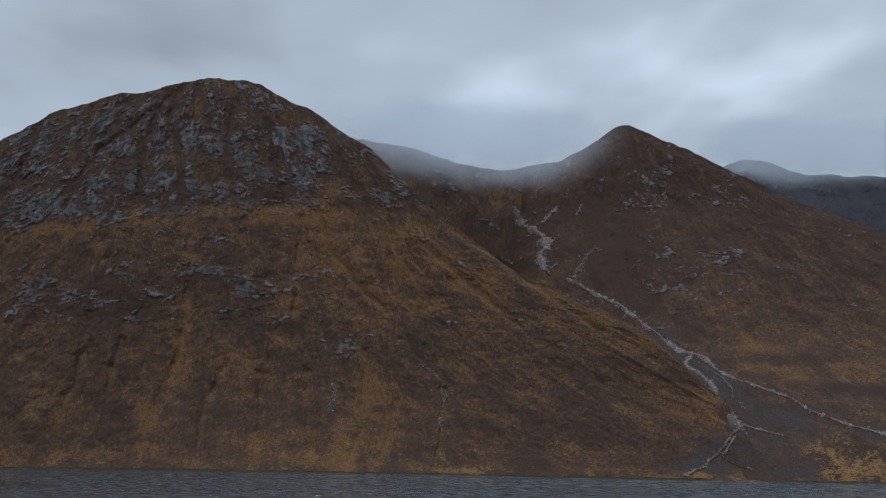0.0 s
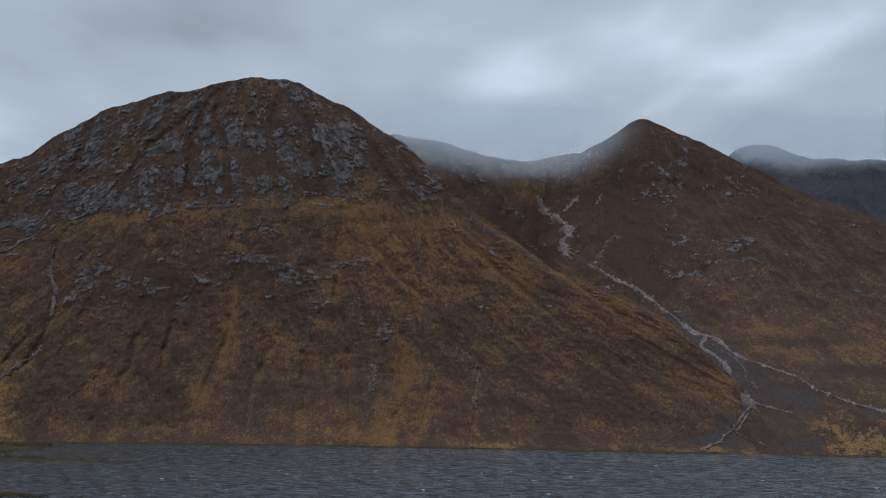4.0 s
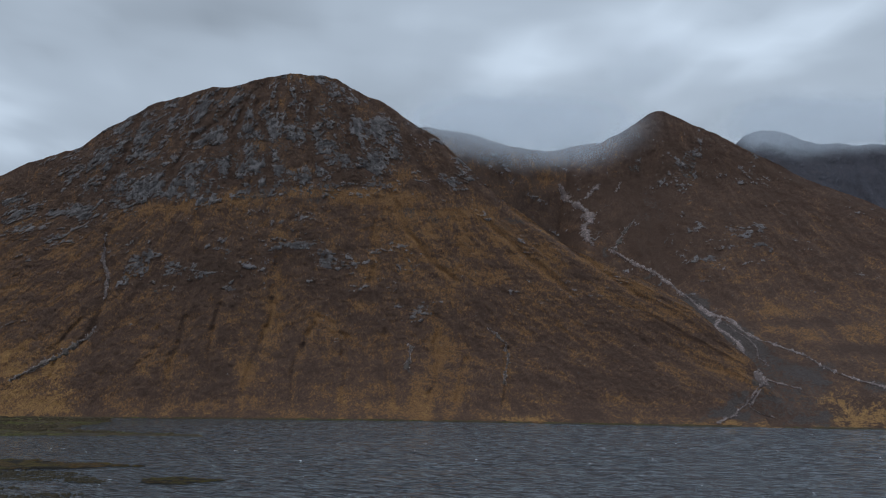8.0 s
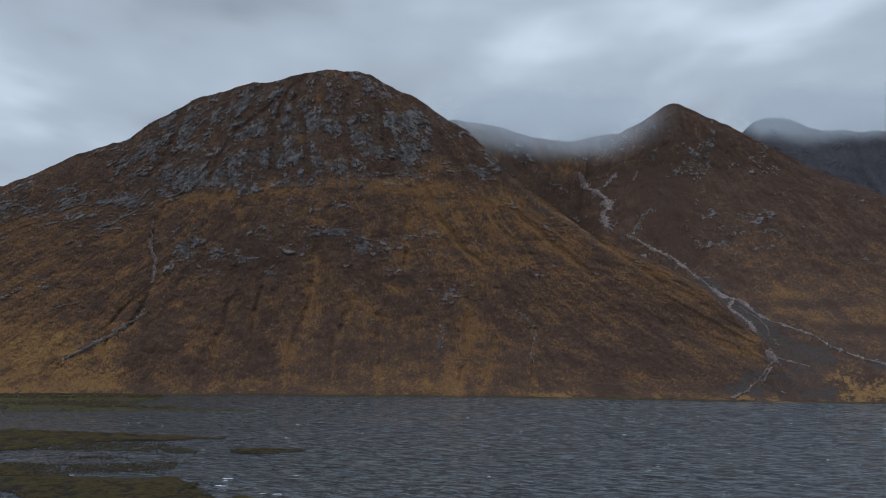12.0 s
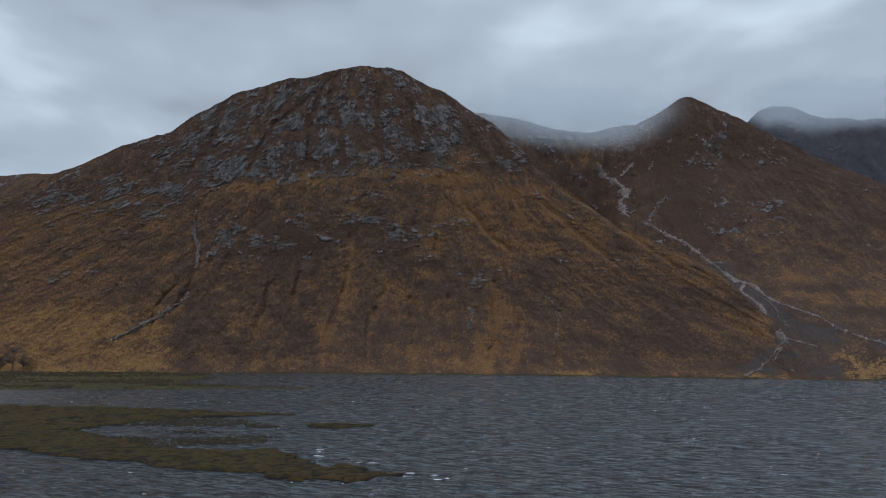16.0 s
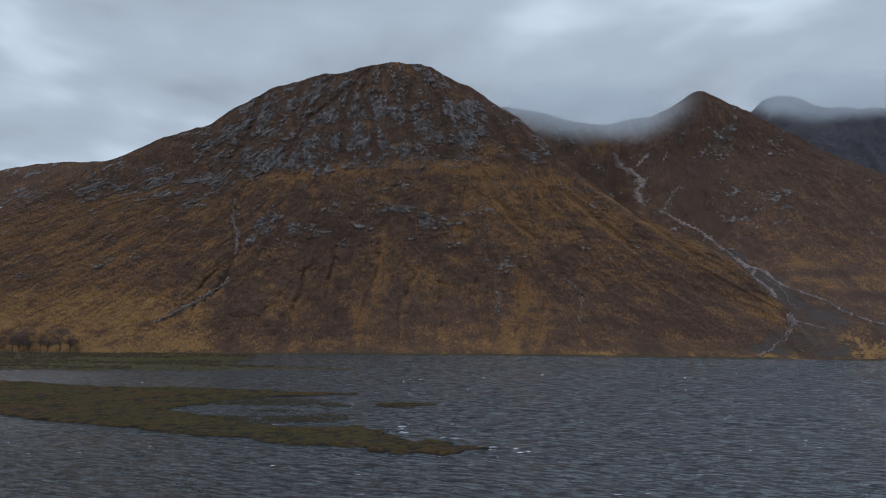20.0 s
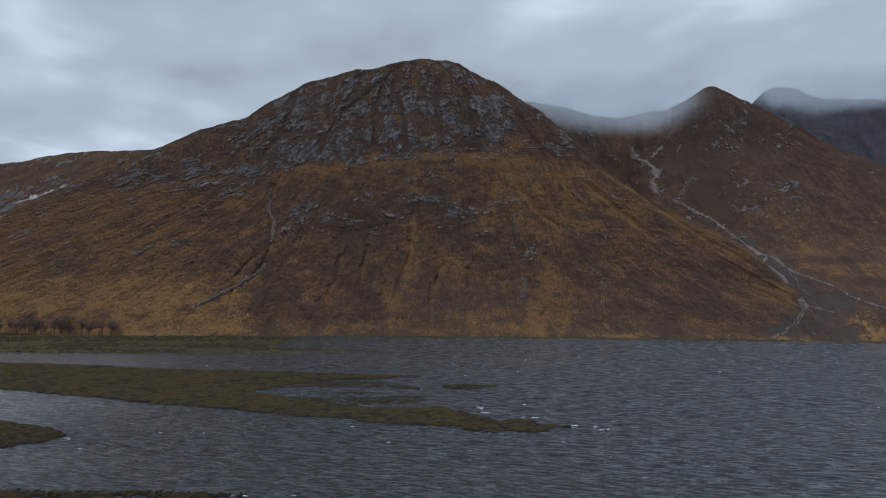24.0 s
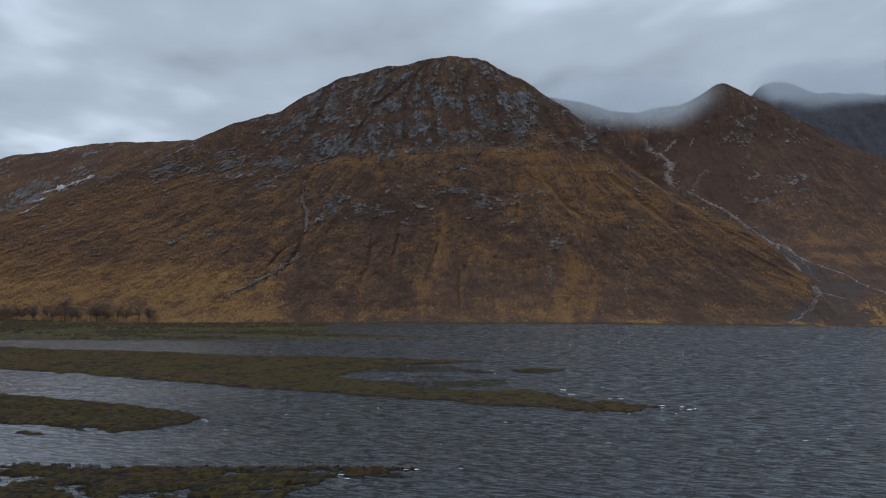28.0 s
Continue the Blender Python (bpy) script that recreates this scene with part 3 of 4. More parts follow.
def cover_east(x, z, fan):
    x, z = plan(x, z)
    n = fbm(x * 0.02, z * 0.03, 4, 60)
    rock = 0.02 + 0.06 * patches(x, z, 20, 12, (230, 138), (221, 115), (215, 157), (250, 118)) + 0.2 * patches(x, z, 9, 9, (183, 129), (196, 170), (176, 190)) + (n - 0.5) * 0.4
    # ravine shade on the west flank is put into the cover: less grass, darker heather
    grass = 0.26 + 0.14 * blob(x, z, 270, 50, 120, 40) - 0.55 * blob(x, z, 160, 122, 14, 46) + 0.40 * blob(x, z, 140, 184, 16, 12) + 0.25 * blob(x, z, 104, 170, 12, 8) - 0.15 * smooth(z, 90, 150)
    grass = grass + 0.3 * patches(x, z, 12, 3, (212, 47), (228, 42), (215, 60), (250, 48)) - 0.4 * patches(x, z, 18, 2.5, (243, 36), (225, 52), (275, 30))
    straw = 0.10 + 0.58 * smooth(z, 26, 3) * smooth(x, 192, 212) + 0.15 * blob(x, z, 260, 30, 80, 20)
    return np.stack([0.8 * rock * smooth(z, 20, 60) - 0.15 - 0.4 * smooth(z, 70, 40), grass, straw], -1)


def cover_back(x, z, fan):
    x, z = plan(x, z)
    n = fbm(x * 0.02, z * 0.03, 4, 80)
    return np.stack([-0.14 + (n - 0.5) * 0.5 + 0.1 * blob(x, z, 60, 160, 25, 12), 0.36 + 0.2 * blob(x, z, 100, 172, 14, 10), 0.1 + 0 * x], -1)


def cover_plain(x, z, fan):
    n = fbm(x * 0.02, z * 0.03, 4, 81)
    return np.stack([0.12 + (n - 0.5) * 0.5, 0.34 + 0 * x, 0.1 + 0 * x], -1)


def cover_west(x, z, fan):
    n = fbm(x * 0.02, z * 0.03, 4, 90)
    return np.stack([-0.02 + 0.3 * blob(x, z, -500, 128, 45, 22) + (n - 0.5) * 0.4, 0.36 + 0 * x, 0.15 + 0 * x], -1)


main_hill = hill("mountain", face_main, (
    (-610, 69), (-510, 105), (-420, 138), (-360, 159), (-317, 174), (-296, 181), (-276, 187), (-240, 197), (-209, 213), (-188, 224), (-160, 231), (-126, 235),
    (-107, 241), (-86, 244), (-62, 240), (-42, 231), (-17, 214), (-3, 204), (15, 191), (32, 172), (53, 146), (75, 129),
    (97, 109), (115, 100), (129, 93), (143, 84), (158, 73), (173, 57), (181, 45), (188, 40), (194, 29), (198, 10), (204, 0)), 0.75, 5.0, cover_main,
    "craggy brown heather mountain rising from the loch shore", seed=100, splayed=True)
east_hill = hill("mountain", face_east, (
    (93, 134), (108, 183), (125, 194), (144, 201), (159, 207), (171, 215), (180, 222), (187, 223), (197, 217), (210, 208), (225, 198), (241, 186),
    (256, 175), (273, 162), (296, 147), (320, 133), (373, 105), (443, 73), (613, 41)), 0.9, 8.0, cover_east,
    "dark conical mountain with its peak in the cloud", seed=200, apex=(175, 342), peak=(182, 219))
hill("mountain", face_back, (
    (-110, 160), (-35, 187), (-10, 203), (10, 207), (32, 203), (48, 200), (65, 197), (81, 195), (113, 197), (139, 202), (190, 206), (225, 191), (250, 150)), 1.5, 9.0, cover_back,
    "brown ridge closing the corrie, its top lost in cloud", seed=300, gravel=False, apex=(0, 520))
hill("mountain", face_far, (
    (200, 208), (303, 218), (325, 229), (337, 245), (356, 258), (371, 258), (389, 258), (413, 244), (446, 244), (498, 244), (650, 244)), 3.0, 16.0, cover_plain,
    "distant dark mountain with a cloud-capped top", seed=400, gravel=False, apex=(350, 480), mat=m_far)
hill("mountain", face_west, (
    (-972, 74), (-736, 127), (-578, 160), (-512, 172), (-478, 176), (-450, 181), (-427, 184), (-387, 182), (-348, 182), (-295, 187), (-191, 183)), 2.5, 12.0,
    cover_west, "rounded brown hill with pale slabs beyond the flats", seed=500, gravel=False, apex=(-150, 270))


# ---- ground to the horizon, water ----
gx = np.concatenate([np.linspace(-2400, -1000, 15), np.linspace(-950, 700, 80), np.linspace(800, 2400, 17)])
gy = np.concatenate([np.linspace(-2400, -700, 18), np.linspace(-650, 900, 70), np.linspace(1000, 2400, 15)])
GX, GY = np.meshgrid(gx, gy)
GZ = -2.5 + 60 * smooth(GY, -650, -1500) * (0.4 + fbm(GX * 0.002, GY * 0.002, 4, 7)) + 40 * smooth(GY, 900, 1500)
cov = np.stack([0 * GX, 0.5 + 0 * GX, 0.2 + 0 * GX], -1)
ground = tagged(new("ground", grid_mesh("ground", GX, GY, GZ, m_hill, fan=np.stack([GX, GY, 0 * GX], -1), cover=cov)),
                "dark moorland ground and loch bed under the water", "ground", kind="structure")
WX, WY = np.meshgrid(np.concatenate([np.linspace(-1100, -470, 12), np.arange(-460, 330, 1.7), np.linspace(340, 1100, 14)]),
                     np.concatenate([np.linspace(-700, -40, 14), np.arange(-30, 650, 1.5), np.linspace(655, 900, 8)]))
swell = 0.8 * (ridged((WX - WY) * 0.04, (WX + WY) * 0.10, 4, 71) - 0.6) * (0.5 + fbm(WX * 0.01, WY * 0.02, 2, 72))
swell = swell * smooth(WY, -30, 0) * smooth(WY, 640, 600) * smooth(WX, -460, -440) * smooth(WX, 330, 300)
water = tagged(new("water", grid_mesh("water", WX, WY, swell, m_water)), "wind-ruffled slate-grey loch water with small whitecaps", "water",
               kind="structure")


# ---- salt marsh, flats ----
def flat_land(name, outline, step, rise, ragged, lump, mat, label, category, seed, puffs=0.12, pool=0.66):
    o = np.array(outline, float)
    X, Y = np.meshgrid(np.arange(o[:, 0].min() - 8, o[:, 0].max() + 8, step), np.arange(o[:, 1].min() - 8, o[:, 1].max() + 8, step))
    d = inside_distance(X, Y, outline)
    d = d + (fbm(X * 0.07, Y * 0.07, 4, seed) - 0.5) * ragged + (fbm(X * 0.26, Y * 0.26, 3, seed + 4) - 0.5) * ragged * 0.8 + (vnoise(X * 0.6, Y * 0.6, seed + 5) - 0.5) * 2.2
    pools = smooth(fbm(X * 0.06, Y * 0.09, 4, seed + 8), pool, pool + 0.05)
    puff = (np.abs(2 * fbm(X * puffs, Y * puffs * 1.3, 2, seed + 6) - 1) + np.abs(2 * vnoise(X * puffs * 1.7, Y * puffs * 2.2, seed + 7) - 1)) * 0.75
    Z = -0.9 + (rise + 0.9) * smooth(d, -0.9, 1.4) + lump * (puff - 0.4) * smooth(d, 0, 3) - 1.6 * pools * smooth(d, 0.5, 3)
    low = np.maximum(np.maximum(Z[:-1, :-1], Z[1:, :-1]), np.maximum(Z[:-1, 1:], Z[1:, 1:]))
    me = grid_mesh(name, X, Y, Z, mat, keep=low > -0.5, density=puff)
    return tagged(new(name, me), label, category, kind="structure")


SPIT = ((-564, 635), (-455, 564), (-409, 527), (-327, 484), (-288, 448), (-215, 416), (-168, 387), (-131, 365), (-184, 364), (-211, 343), (-229, 318),
        (-211, 300), (-182, 256), (-151, 235), (-135, 240), (-131, 222), (-127, 209), (-118, 194), (-102, 195), (-93, 169), (-107, 159),
        (-133, 178), (-166, 200), (-202, 230), (-239, 264), (-285, 300), (-329, 337), (-376, 382), (-425, 421), (-554, 515))
ISLET = ((-504, 368), (-400, 299), (-368, 276), (-338, 250), (-312, 227), (-297, 200), (-304, 181), (-322, 173), (-349, 192), (-380, 208), (-477, 263))
BANK = ((-442, 151), (-360, 113), (-329, 99), (-300, 93), (-281, 87), (-250, 81), (-226, 72), (-236, 66), (-251, 65), (-256, 57), (-263, 50),
        (-271, 24), (-307, 0), (-434, 12))
FLATS = ((-803, 952), (-652, 707), (-469, 629), (-378, 591), (-290, 559), (-205, 539), (-129, 520), (-163, 544), (-221, 582), (-216, 617), (-200, 643),
         (-205, 682), (-330, 737), (-427, 782), (-586, 909))
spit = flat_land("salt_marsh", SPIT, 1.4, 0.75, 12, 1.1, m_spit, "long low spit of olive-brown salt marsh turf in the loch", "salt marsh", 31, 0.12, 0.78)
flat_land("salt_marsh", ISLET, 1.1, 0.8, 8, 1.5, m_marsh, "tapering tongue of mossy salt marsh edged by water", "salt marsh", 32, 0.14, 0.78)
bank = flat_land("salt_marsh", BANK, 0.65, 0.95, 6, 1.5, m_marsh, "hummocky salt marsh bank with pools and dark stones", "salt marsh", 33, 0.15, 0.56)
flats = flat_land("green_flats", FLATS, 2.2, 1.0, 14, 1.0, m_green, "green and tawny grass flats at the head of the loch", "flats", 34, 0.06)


MUD = ((-250, 318), (-221, 356), (-184, 367), (-149, 346), (-129, 304), (-140, 257), (-182, 251), (-211, 291))
for k, line in enumerate((((-127, 323), (-110, 326), (-95, 312), (-107, 301), (-123, 308)), ((-189, 391), (-157, 385), (-139, 372), (-159, 372)),
                          ((-377, 186), (-368, 188), (-356, 173), (-367, 174)), ((-359, 199), (-347, 189), (-343, 181), (-353, 189)),
                          ((-237, 68), (-226, 68), (-223, 62), (-232, 58)), ((-337, 179), (-328, 177), (-324, 172), (-333, 172)))):
    flat_land("salt_marsh", line, 0.8, 0.35, 4, 0.9, m_marsh, "small drowned tuft of salt marsh in the water", "salt marsh", 60 + k, 0.2, 0.7)
SHORE = tuple((x, float(foot(x)) - 5) for x in range(-320, 251, 30)) + tuple((x, float(foot(x)) + 8) for x in range(250, -321, -30))
shore = flat_land("shore_turf", SHORE, 1.8, 0.7, 9, 0.6, m_green, "thin strip of yellow-green turf along the far shore", "shore", 35, 0.12, 0.6)


# ---- burns: pale stone ribbons down the slopes ----
KNOB = np.array(((1, 0, 0), (-1, 0, 0), (0, 1, 0), (0, -1, 0), (0, 0, 1), (0, 0, -1)), float)
KNOB_FACES = np.array(((0, 2, 4), (2, 1, 4), (1, 3, 4), (3, 0, 4), (2, 0, 5), (1, 2, 5), (3, 1, 5), (0, 3, 5)))


def heap(x, y, z, size, r, parent):
    """Many small angular boulders in one mesh."""
    co = KNOB[None] * r.uniform(0.6, 1.3, (len(x), 6, 1)) + r.normal(0, 0.18, (len(x), 6, 3))
    co = co * (size[:, None] * r.uniform(0.7, 1.2, (len(x), 3)))[:, None] + np.stack([x, y, z], -1)[:, None]
    faces = KNOB_FACES[None] + 6 * np.arange(len(x))[:, None, None]
    me = bpy.data.meshes.new("boulders")
    me.from_pydata(co.reshape(-1, 3).tolist(), [], faces.reshape(-1, 3).tolist())
    me.materials.append(m_boulder)
    ob = part("boulders", me, parent, "loose pale pinkish-grey boulders")
    ob["kind"] = "stuff"


def burn(name, line, width, mat, label, seed=0, wander=5.0, lift=0.9):
    """A ragged ribbon of stones that follows a line of (x, z) down the hillside."""
    p = np.array(line, float)
    run = np.concatenate([[0], np.cumsum(np.hypot(*np.diff(p, axis=0).T))])
    n = max(10, int(run[-1] / 0.9))
    s = np.linspace(0, run[-1], n)
    cx, cz = np.interp(s, run, p[:, 0]), np.interp(s, run, p[:, 1])
    cx = cx + (fbm(s * 0.16, s * 0, 3, seed) - 0.5) * wander
    wd = np.interp(s / run[-1], np.linspace(0, 1, len(width)), width) * 0.85 * np.clip(3.4 * fbm(s * 0.25, s * 0 + 4, 4, seed + 5) - 0.95, 0.15, 1.4)
    a = np.linspace(-1, 1, 9)[None]
    tx, tz = np.gradient(cx), np.gradient(cz)
    ln = np.hypot(tx, tz) + 1e-6
    side = a * wd[:, None] * (1 + 0.8 * (vnoise(s[:, None] * 0.8 + 0 * a, np.sign(a) * 3 + 0 * s[:, None], seed + 2) - 0.5))
    X = cx[:, None] + side * (-tz / ln)[:, None]
    Z = np.maximum(cz[:, None] + side * (tx / ln)[:, None], 0.25)
    Y = on_hill(X, Z) - lift - 0.5 * (fbm(X * 0.8, Z * 0.8, 3, seed + 7) - 0.3) * (1 - a ** 2) + 0.8 * np.abs(a) ** 3
    Y = np.minimum(Y, np.median(Y, axis=1, keepdims=True) + 6)
    bed = tagged(new(name, grid_mesh(name, X, Y, Z, mat)), label, "burn", kind="structure")
    # loose boulders along it
    r = np.random.RandomState(seed)
    count = int(np.clip(3.0 * run[-1] * wd.mean() * 2, 20, 1500))
    i = r.randint(0, n, count)
    off = r.normal(0, 0.75, count) * wd[i] + r.normal(0, 0.25, count)
    bx, bz = cx[i] - off * (tz / ln)[i] + r.normal(0, 0.4, count), np.maximum(cz[i] + off * (tx / ln)[i], 0.3)
    by = on_hill(bx, bz)
    ok = by < 1e8
    heap(bx[ok], by[ok] - 0.25, bz[ok], r.uniform(0.22, 0.75, count)[ok] * np.where(r.uniform(0, 1, count) < 0.12, 1.7, 1.0)[ok], r, bed)
    return bed


burn("burn", ((116, 170), (119, 162), (121, 157), (126, 152), (131, 148), (132, 139), (127, 134), (128, 125), (131, 120)), (1.5, 2.4, 3.6, 3.2, 1.4),
     m_scree, "pale rocky waterfall bed high in the corrie", 11, 2.0)
burn("burn", ((141, 116), (154, 106), (169, 95), (181, 79), (186, 72), (193, 66)), (0.8, 1.2, 1.3, 1.3, 1.6), m_scree,
     "pale boulder-filled burn running down between the mountains", 12, 3.0)
burn("burn", ((191, 67), (199, 64), (203, 56), (208, 50), (226, 40), (231, 33), (243, 26), (256, 21), (275, 15)), (1.6, 1.9, 0.7, 0.6, 0.9, 0.5, 0.4), m_scree,
     "pale stony channel crossing the gravel fan", 13, 3.0)
burn("burn", ((195, 65), (189, 58), (194, 51), (196, 44), (194, 35), (192, 28), (197, 22)), (1.4, 1.5, 1.0, 1.5, 2.2, 2.6, 0.9), m_scree,
     "pale boulder channel spreading on the gravel fan", 14, 4.0)
burn("burn", ((193, 24), (185, 16), (173, 6), (163, 2)), (0.6, 0.25, 0.25, 0.4), m_scree, "thin pale stone trickle reaching the shore", 15, 4.0)
burn("burn", ((197, 60), (201, 53), (204, 48), (202, 40), (205, 34)), (0.5, 0.9, 0.6, 0.8, 0.3), m_scree, "thin pale braid of stones on the gravel fan", 31, 4.0)
burn("burn", ((191, 32), (199, 26), (206, 23), (212, 21)), (0.8, 0.9, 0.5, 0.3), m_scree, "thin pale braid of stones on the gravel fan", 32, 3.0)
burn("burn", ((191, 21), (183, 11), (187, 7), (193, 5)), (0.4, 0.6, 0.5, 0.3), m_scree, "thin pale braid of stones near the shore", 33, 4.0)
burn("burn", ((-219, 131), (-221, 121), (-221, 112), (-218, 103), (-218, 94), (-219, 84)), (0.4, 0.6, 1.0, 0.8, 1.1, 0.9), m_scree,
     "narrow white waterfall bed on the mountainside", 16, 3.0)
burn("burn", ((-226, 64), (-231, 56), (-242, 49), (-252, 44), (-271, 34), (-290, 26)), (0.8, 1.6, 2.2, 2.0, 1.4, 1.0), m_gravel,
     "grey stony outwash below the waterfall", 17, 4.0)
burn("scree_run", ((161, 138), (155, 131), (150, 124), (144, 116)), (0.4, 1.0, 1.8, 3.0), m_gravel, "pale scree chute in the gully", 18, 1.0)
burn("scree_run", ((143, 168), (137, 163), (132, 157)), (1.4, 1.8, 0.6), m_scree, "pale broken rock beside the waterfall", 19, 2.0)
burn("scree_run", ((157, 168), (153, 161)), (0.7, 1.0), m_scree, "small pale rock scar", 20, 1.0)
burn("landslip", ((-4, 48), (-5, 45), (-6, 39), (-8, 33)), (2.6, 2.8, 1.6, 1.2), m_gravel, "bare pinkish landslip scar in the heather", 21, 1.0)
burn("landslip", ((45, 59), (50, 55), (56, 48), (57, 38), (54, 29), (52, 23)), (0.7, 1.1, 0.5, 0.4, 0.7, 1.3), m_gravel, "narrow stony gully in the heather", 22, 3.0)
burn("scree_run", ((-489, 128), (-460, 136), (-430, 147)), (2.0, 3.2, 1.0), m_pale, "pale rock slabs on the far hill", 23, 3.0)

burn("scree_run", ((-498, 119), (-482, 123), (-466, 128)), (0.8, 1.8, 0.6), m_pale, "narrow pale slab on the far hill", 24, 3.0)
burn("scree_run", ((-495, 106), (-484, 110), (-474, 115)), (0.5, 1.2, 0.4), m_pale, "narrow pale slab on the far hill", 25, 3.0)


# ---- rock outcrops: tilted slabs standing out of the cliffs ----
def slab_mesh(name, seed):
    r = random.Random(seed)
    bm = bmesh.new()
    low = [(-1, 0.2), (-0.7 + r.random() * 0.3, -0.5), (0.3 + r.random() * 0.4, -0.65), (1, -0.1), (0.8, 0.5), (-0.4, 0.6)]
    front = [bm.verts.new((x, -0.35 - 0.35 * r.random(), z * (0.7 + 0.5 * r.random()))) for x, z in low]
    rear = [bm.verts.new((x * 1.15, 0.9, z * 1.25)) for x, z in low]
    mid = bm.verts.new((r.uniform(-0.3, 0.3), -0.75 - 0.3 * r.random(), r.uniform(-0.1, 0.3)))
    for i in range(6):
        k = (i + 1) % 6
        bm.faces.new((front[i], front[k], mid))
        bm.faces.new((rear[i], rear[k], front[k], front[i]))
    bmesh.ops.recalc_face_normals(bm, faces=bm.faces)
    me = bpy.data.meshes.new(name)
    bm.to_mesh(me)
    bm.free()
    me.materials.append(m_rock)
    return me


SLABS = [slab_mesh("rock_slab", 50 + k) for k in range(6)]
rocks = random.Random(5)


def slab_spots(count, x0, x1, z0, z1, cover_of, least):
    """Places on a hillside where rock shows."""
    r = np.random.RandomState(count)
    x, z = r.uniform(x0, x1, count * 30), r.uniform(z0, z1, count * 30)
    c = cover_of(x, z, None)[:, 0] + 0.7 * (vnoise(x * 0.06, z * 0.09, 77) - 0.5)
    y = on_hill(x, z)
    crown = np.interp(x, HILLS[0][0], HILLS[0][1]) if cover_of is cover_main else 999
    ok = (c > least) & (y < 1e8) & (z < crown - 9) & ((z > 125) | (r.uniform(0, 1, len(x)) < 0.4))
    return [tuple(map(float, p)) for p in zip(x[ok][:count], y[ok][:count], z[ok][:count])]


def slab_pose(x, y, z):
    k = rocks.uniform(0.35, 1.3)
    turn = pose(x, y + 0.3 * k, z, rocks.uniform(-25, 15), rocks.uniform(12, 42), rocks.uniform(-30, 30))
    return turn @ Matrix.Diagonal((k * rocks.uniform(0.9, 2.1), k * 0.45, k * rocks.uniform(0.4, 1.0), 1))


def joined_slabs(name, spots, parent):
    co, faces = [], []
    for x, y, z in spots:
        me, m = SLABS[rocks.randrange(6)], slab_pose(x, y, z)
        base = len(co)
        co += [tuple(m @ v.co) for v in me.vertices]
        faces += [[base + i for i in p.vertices] for p in me.polygons]
    me = bpy.data.meshes.new(name)
    me.from_pydata(co, [], faces)
    me.materials.append(m_rock)
    ob = part(name, me, parent)
    ob["kind"] = "stuff"


for x, y, z in slab_spots(260, -330, 30, 60, 225, cover_main, 0.36):
    ob = part("rock_slab", SLABS[rocks.randrange(6)], main_hill)
    ob.matrix_basis = slab_pose(x, y, z)
joined_slabs("rock_slab", slab_spots(700, -420, 60, 50, 230, cover_main, 0.34), main_hill)
for x, y, z in slab_spots(90, 130, 330, 60, 195, cover_east, 0.24):
    ob = part("rock_slab", SLABS[rocks.randrange(6)], east_hill)
    ob.matrix_basis = slab_pose(x, y, z)
joined_slabs("rock_slab", slab_spots(400, 120, 360, 50, 200, cover_east, 0.22), east_hill)


# ---- low cloud on the tops ----
def cloud_sheet(y, x0, x1, base, fade_w, fade_e, seed, thick=1.0):
    """A leaning veil of vapour: thin at its lower rim, thickest in the middle, gone at the top."""
    X, S = np.meshgrid(np.linspace(x0, x1, 90), np.linspace(-40, 130, 50))
    Z = base + S
    Y = y - 0.85 * S + 3 * (fbm(X * 0.01, S * 0.02, 3, 640) - 0.5)
    rim = 22 * (fbm(X * 0.016, S * 0, 4, seed + 2) - 0.5) + 8 * (fbm(X * 0.06, S * 0.03, 3, seed + 3) - 0.5)
    d = smooth(S, rim - 16, rim + 26) * smooth(S, 46, 4) * smooth(X, *fade_w) * smooth(X, *fade_e)
    full = np.maximum(np.maximum(d[:-1, :-1], d[1:, :-1]), np.maximum(d[:-1, 1:], d[1:, 1:])) > 0.004
    ob = new("cloud", grid_mesh("cloud", X, Y, Z, m_cloud, keep=full, density=1.35 * thick * d))
    tagged(ob, "soft grey cloud veil hanging on the mountain tops", "cloud", "clouds on the tops", "stuff")


for k, (y, x0, x1, base, fw, fe, thick) in enumerate((
        (664, 60, 240, 224, (95, 165), (196, 174), 0.8),
        (666, -70, 165, 184, (-20, 50), (150, 85), 1.4), (676, -70, 180, 185, (-25, 50), (165, 95), 1.7),
        (686, -70, 195, 187, (-25, 45), (180, 105), 1.9), (698, -70, 215, 190, (-30, 40), (200, 120), 2.0),
        (834, 272, 900, 226, (272, 330), (900, 690), 1.6), (842, 272, 900, 227, (272, 330), (900, 690), 1.8),
        (850, 272, 900, 228, (272, 330), (900, 690), 2.0), (858, 272, 900, 230, (272, 330), (900, 690), 2.0))):
    cloud_sheet(y, x0, x1, base, fw, fe, 600 + 7 * k, thick)


# ---- the cloud deck beyond the mountains: a glowing overcast sky, sinking towards the horizon ----
m_deck = bpy.data.materials.new("overcast_deck")
m_deck.use_nodes = True
dt = m_deck.node_tree
dt.nodes.clear()
gd = Graph(dt)
d_out, d_em = dt.nodes.new("ShaderNodeOutputMaterial"), dt.nodes.new("ShaderNodeEmission")
thin = gd.attr("amount").outputs["Fac"]
d_col = gd.mix(gd.span(thin, 0.0, 0.55), (0.275, 0.322, 0.378), (0.41, 0.48, 0.562))
gd.link(gd.mix(gd.span(thin, 0.5, 1.15), d_col, (0.70, 0.81, 0.93)), d_em.inputs["Color"])
gd.link(d_em.outputs[0], d_out.inputs[0])

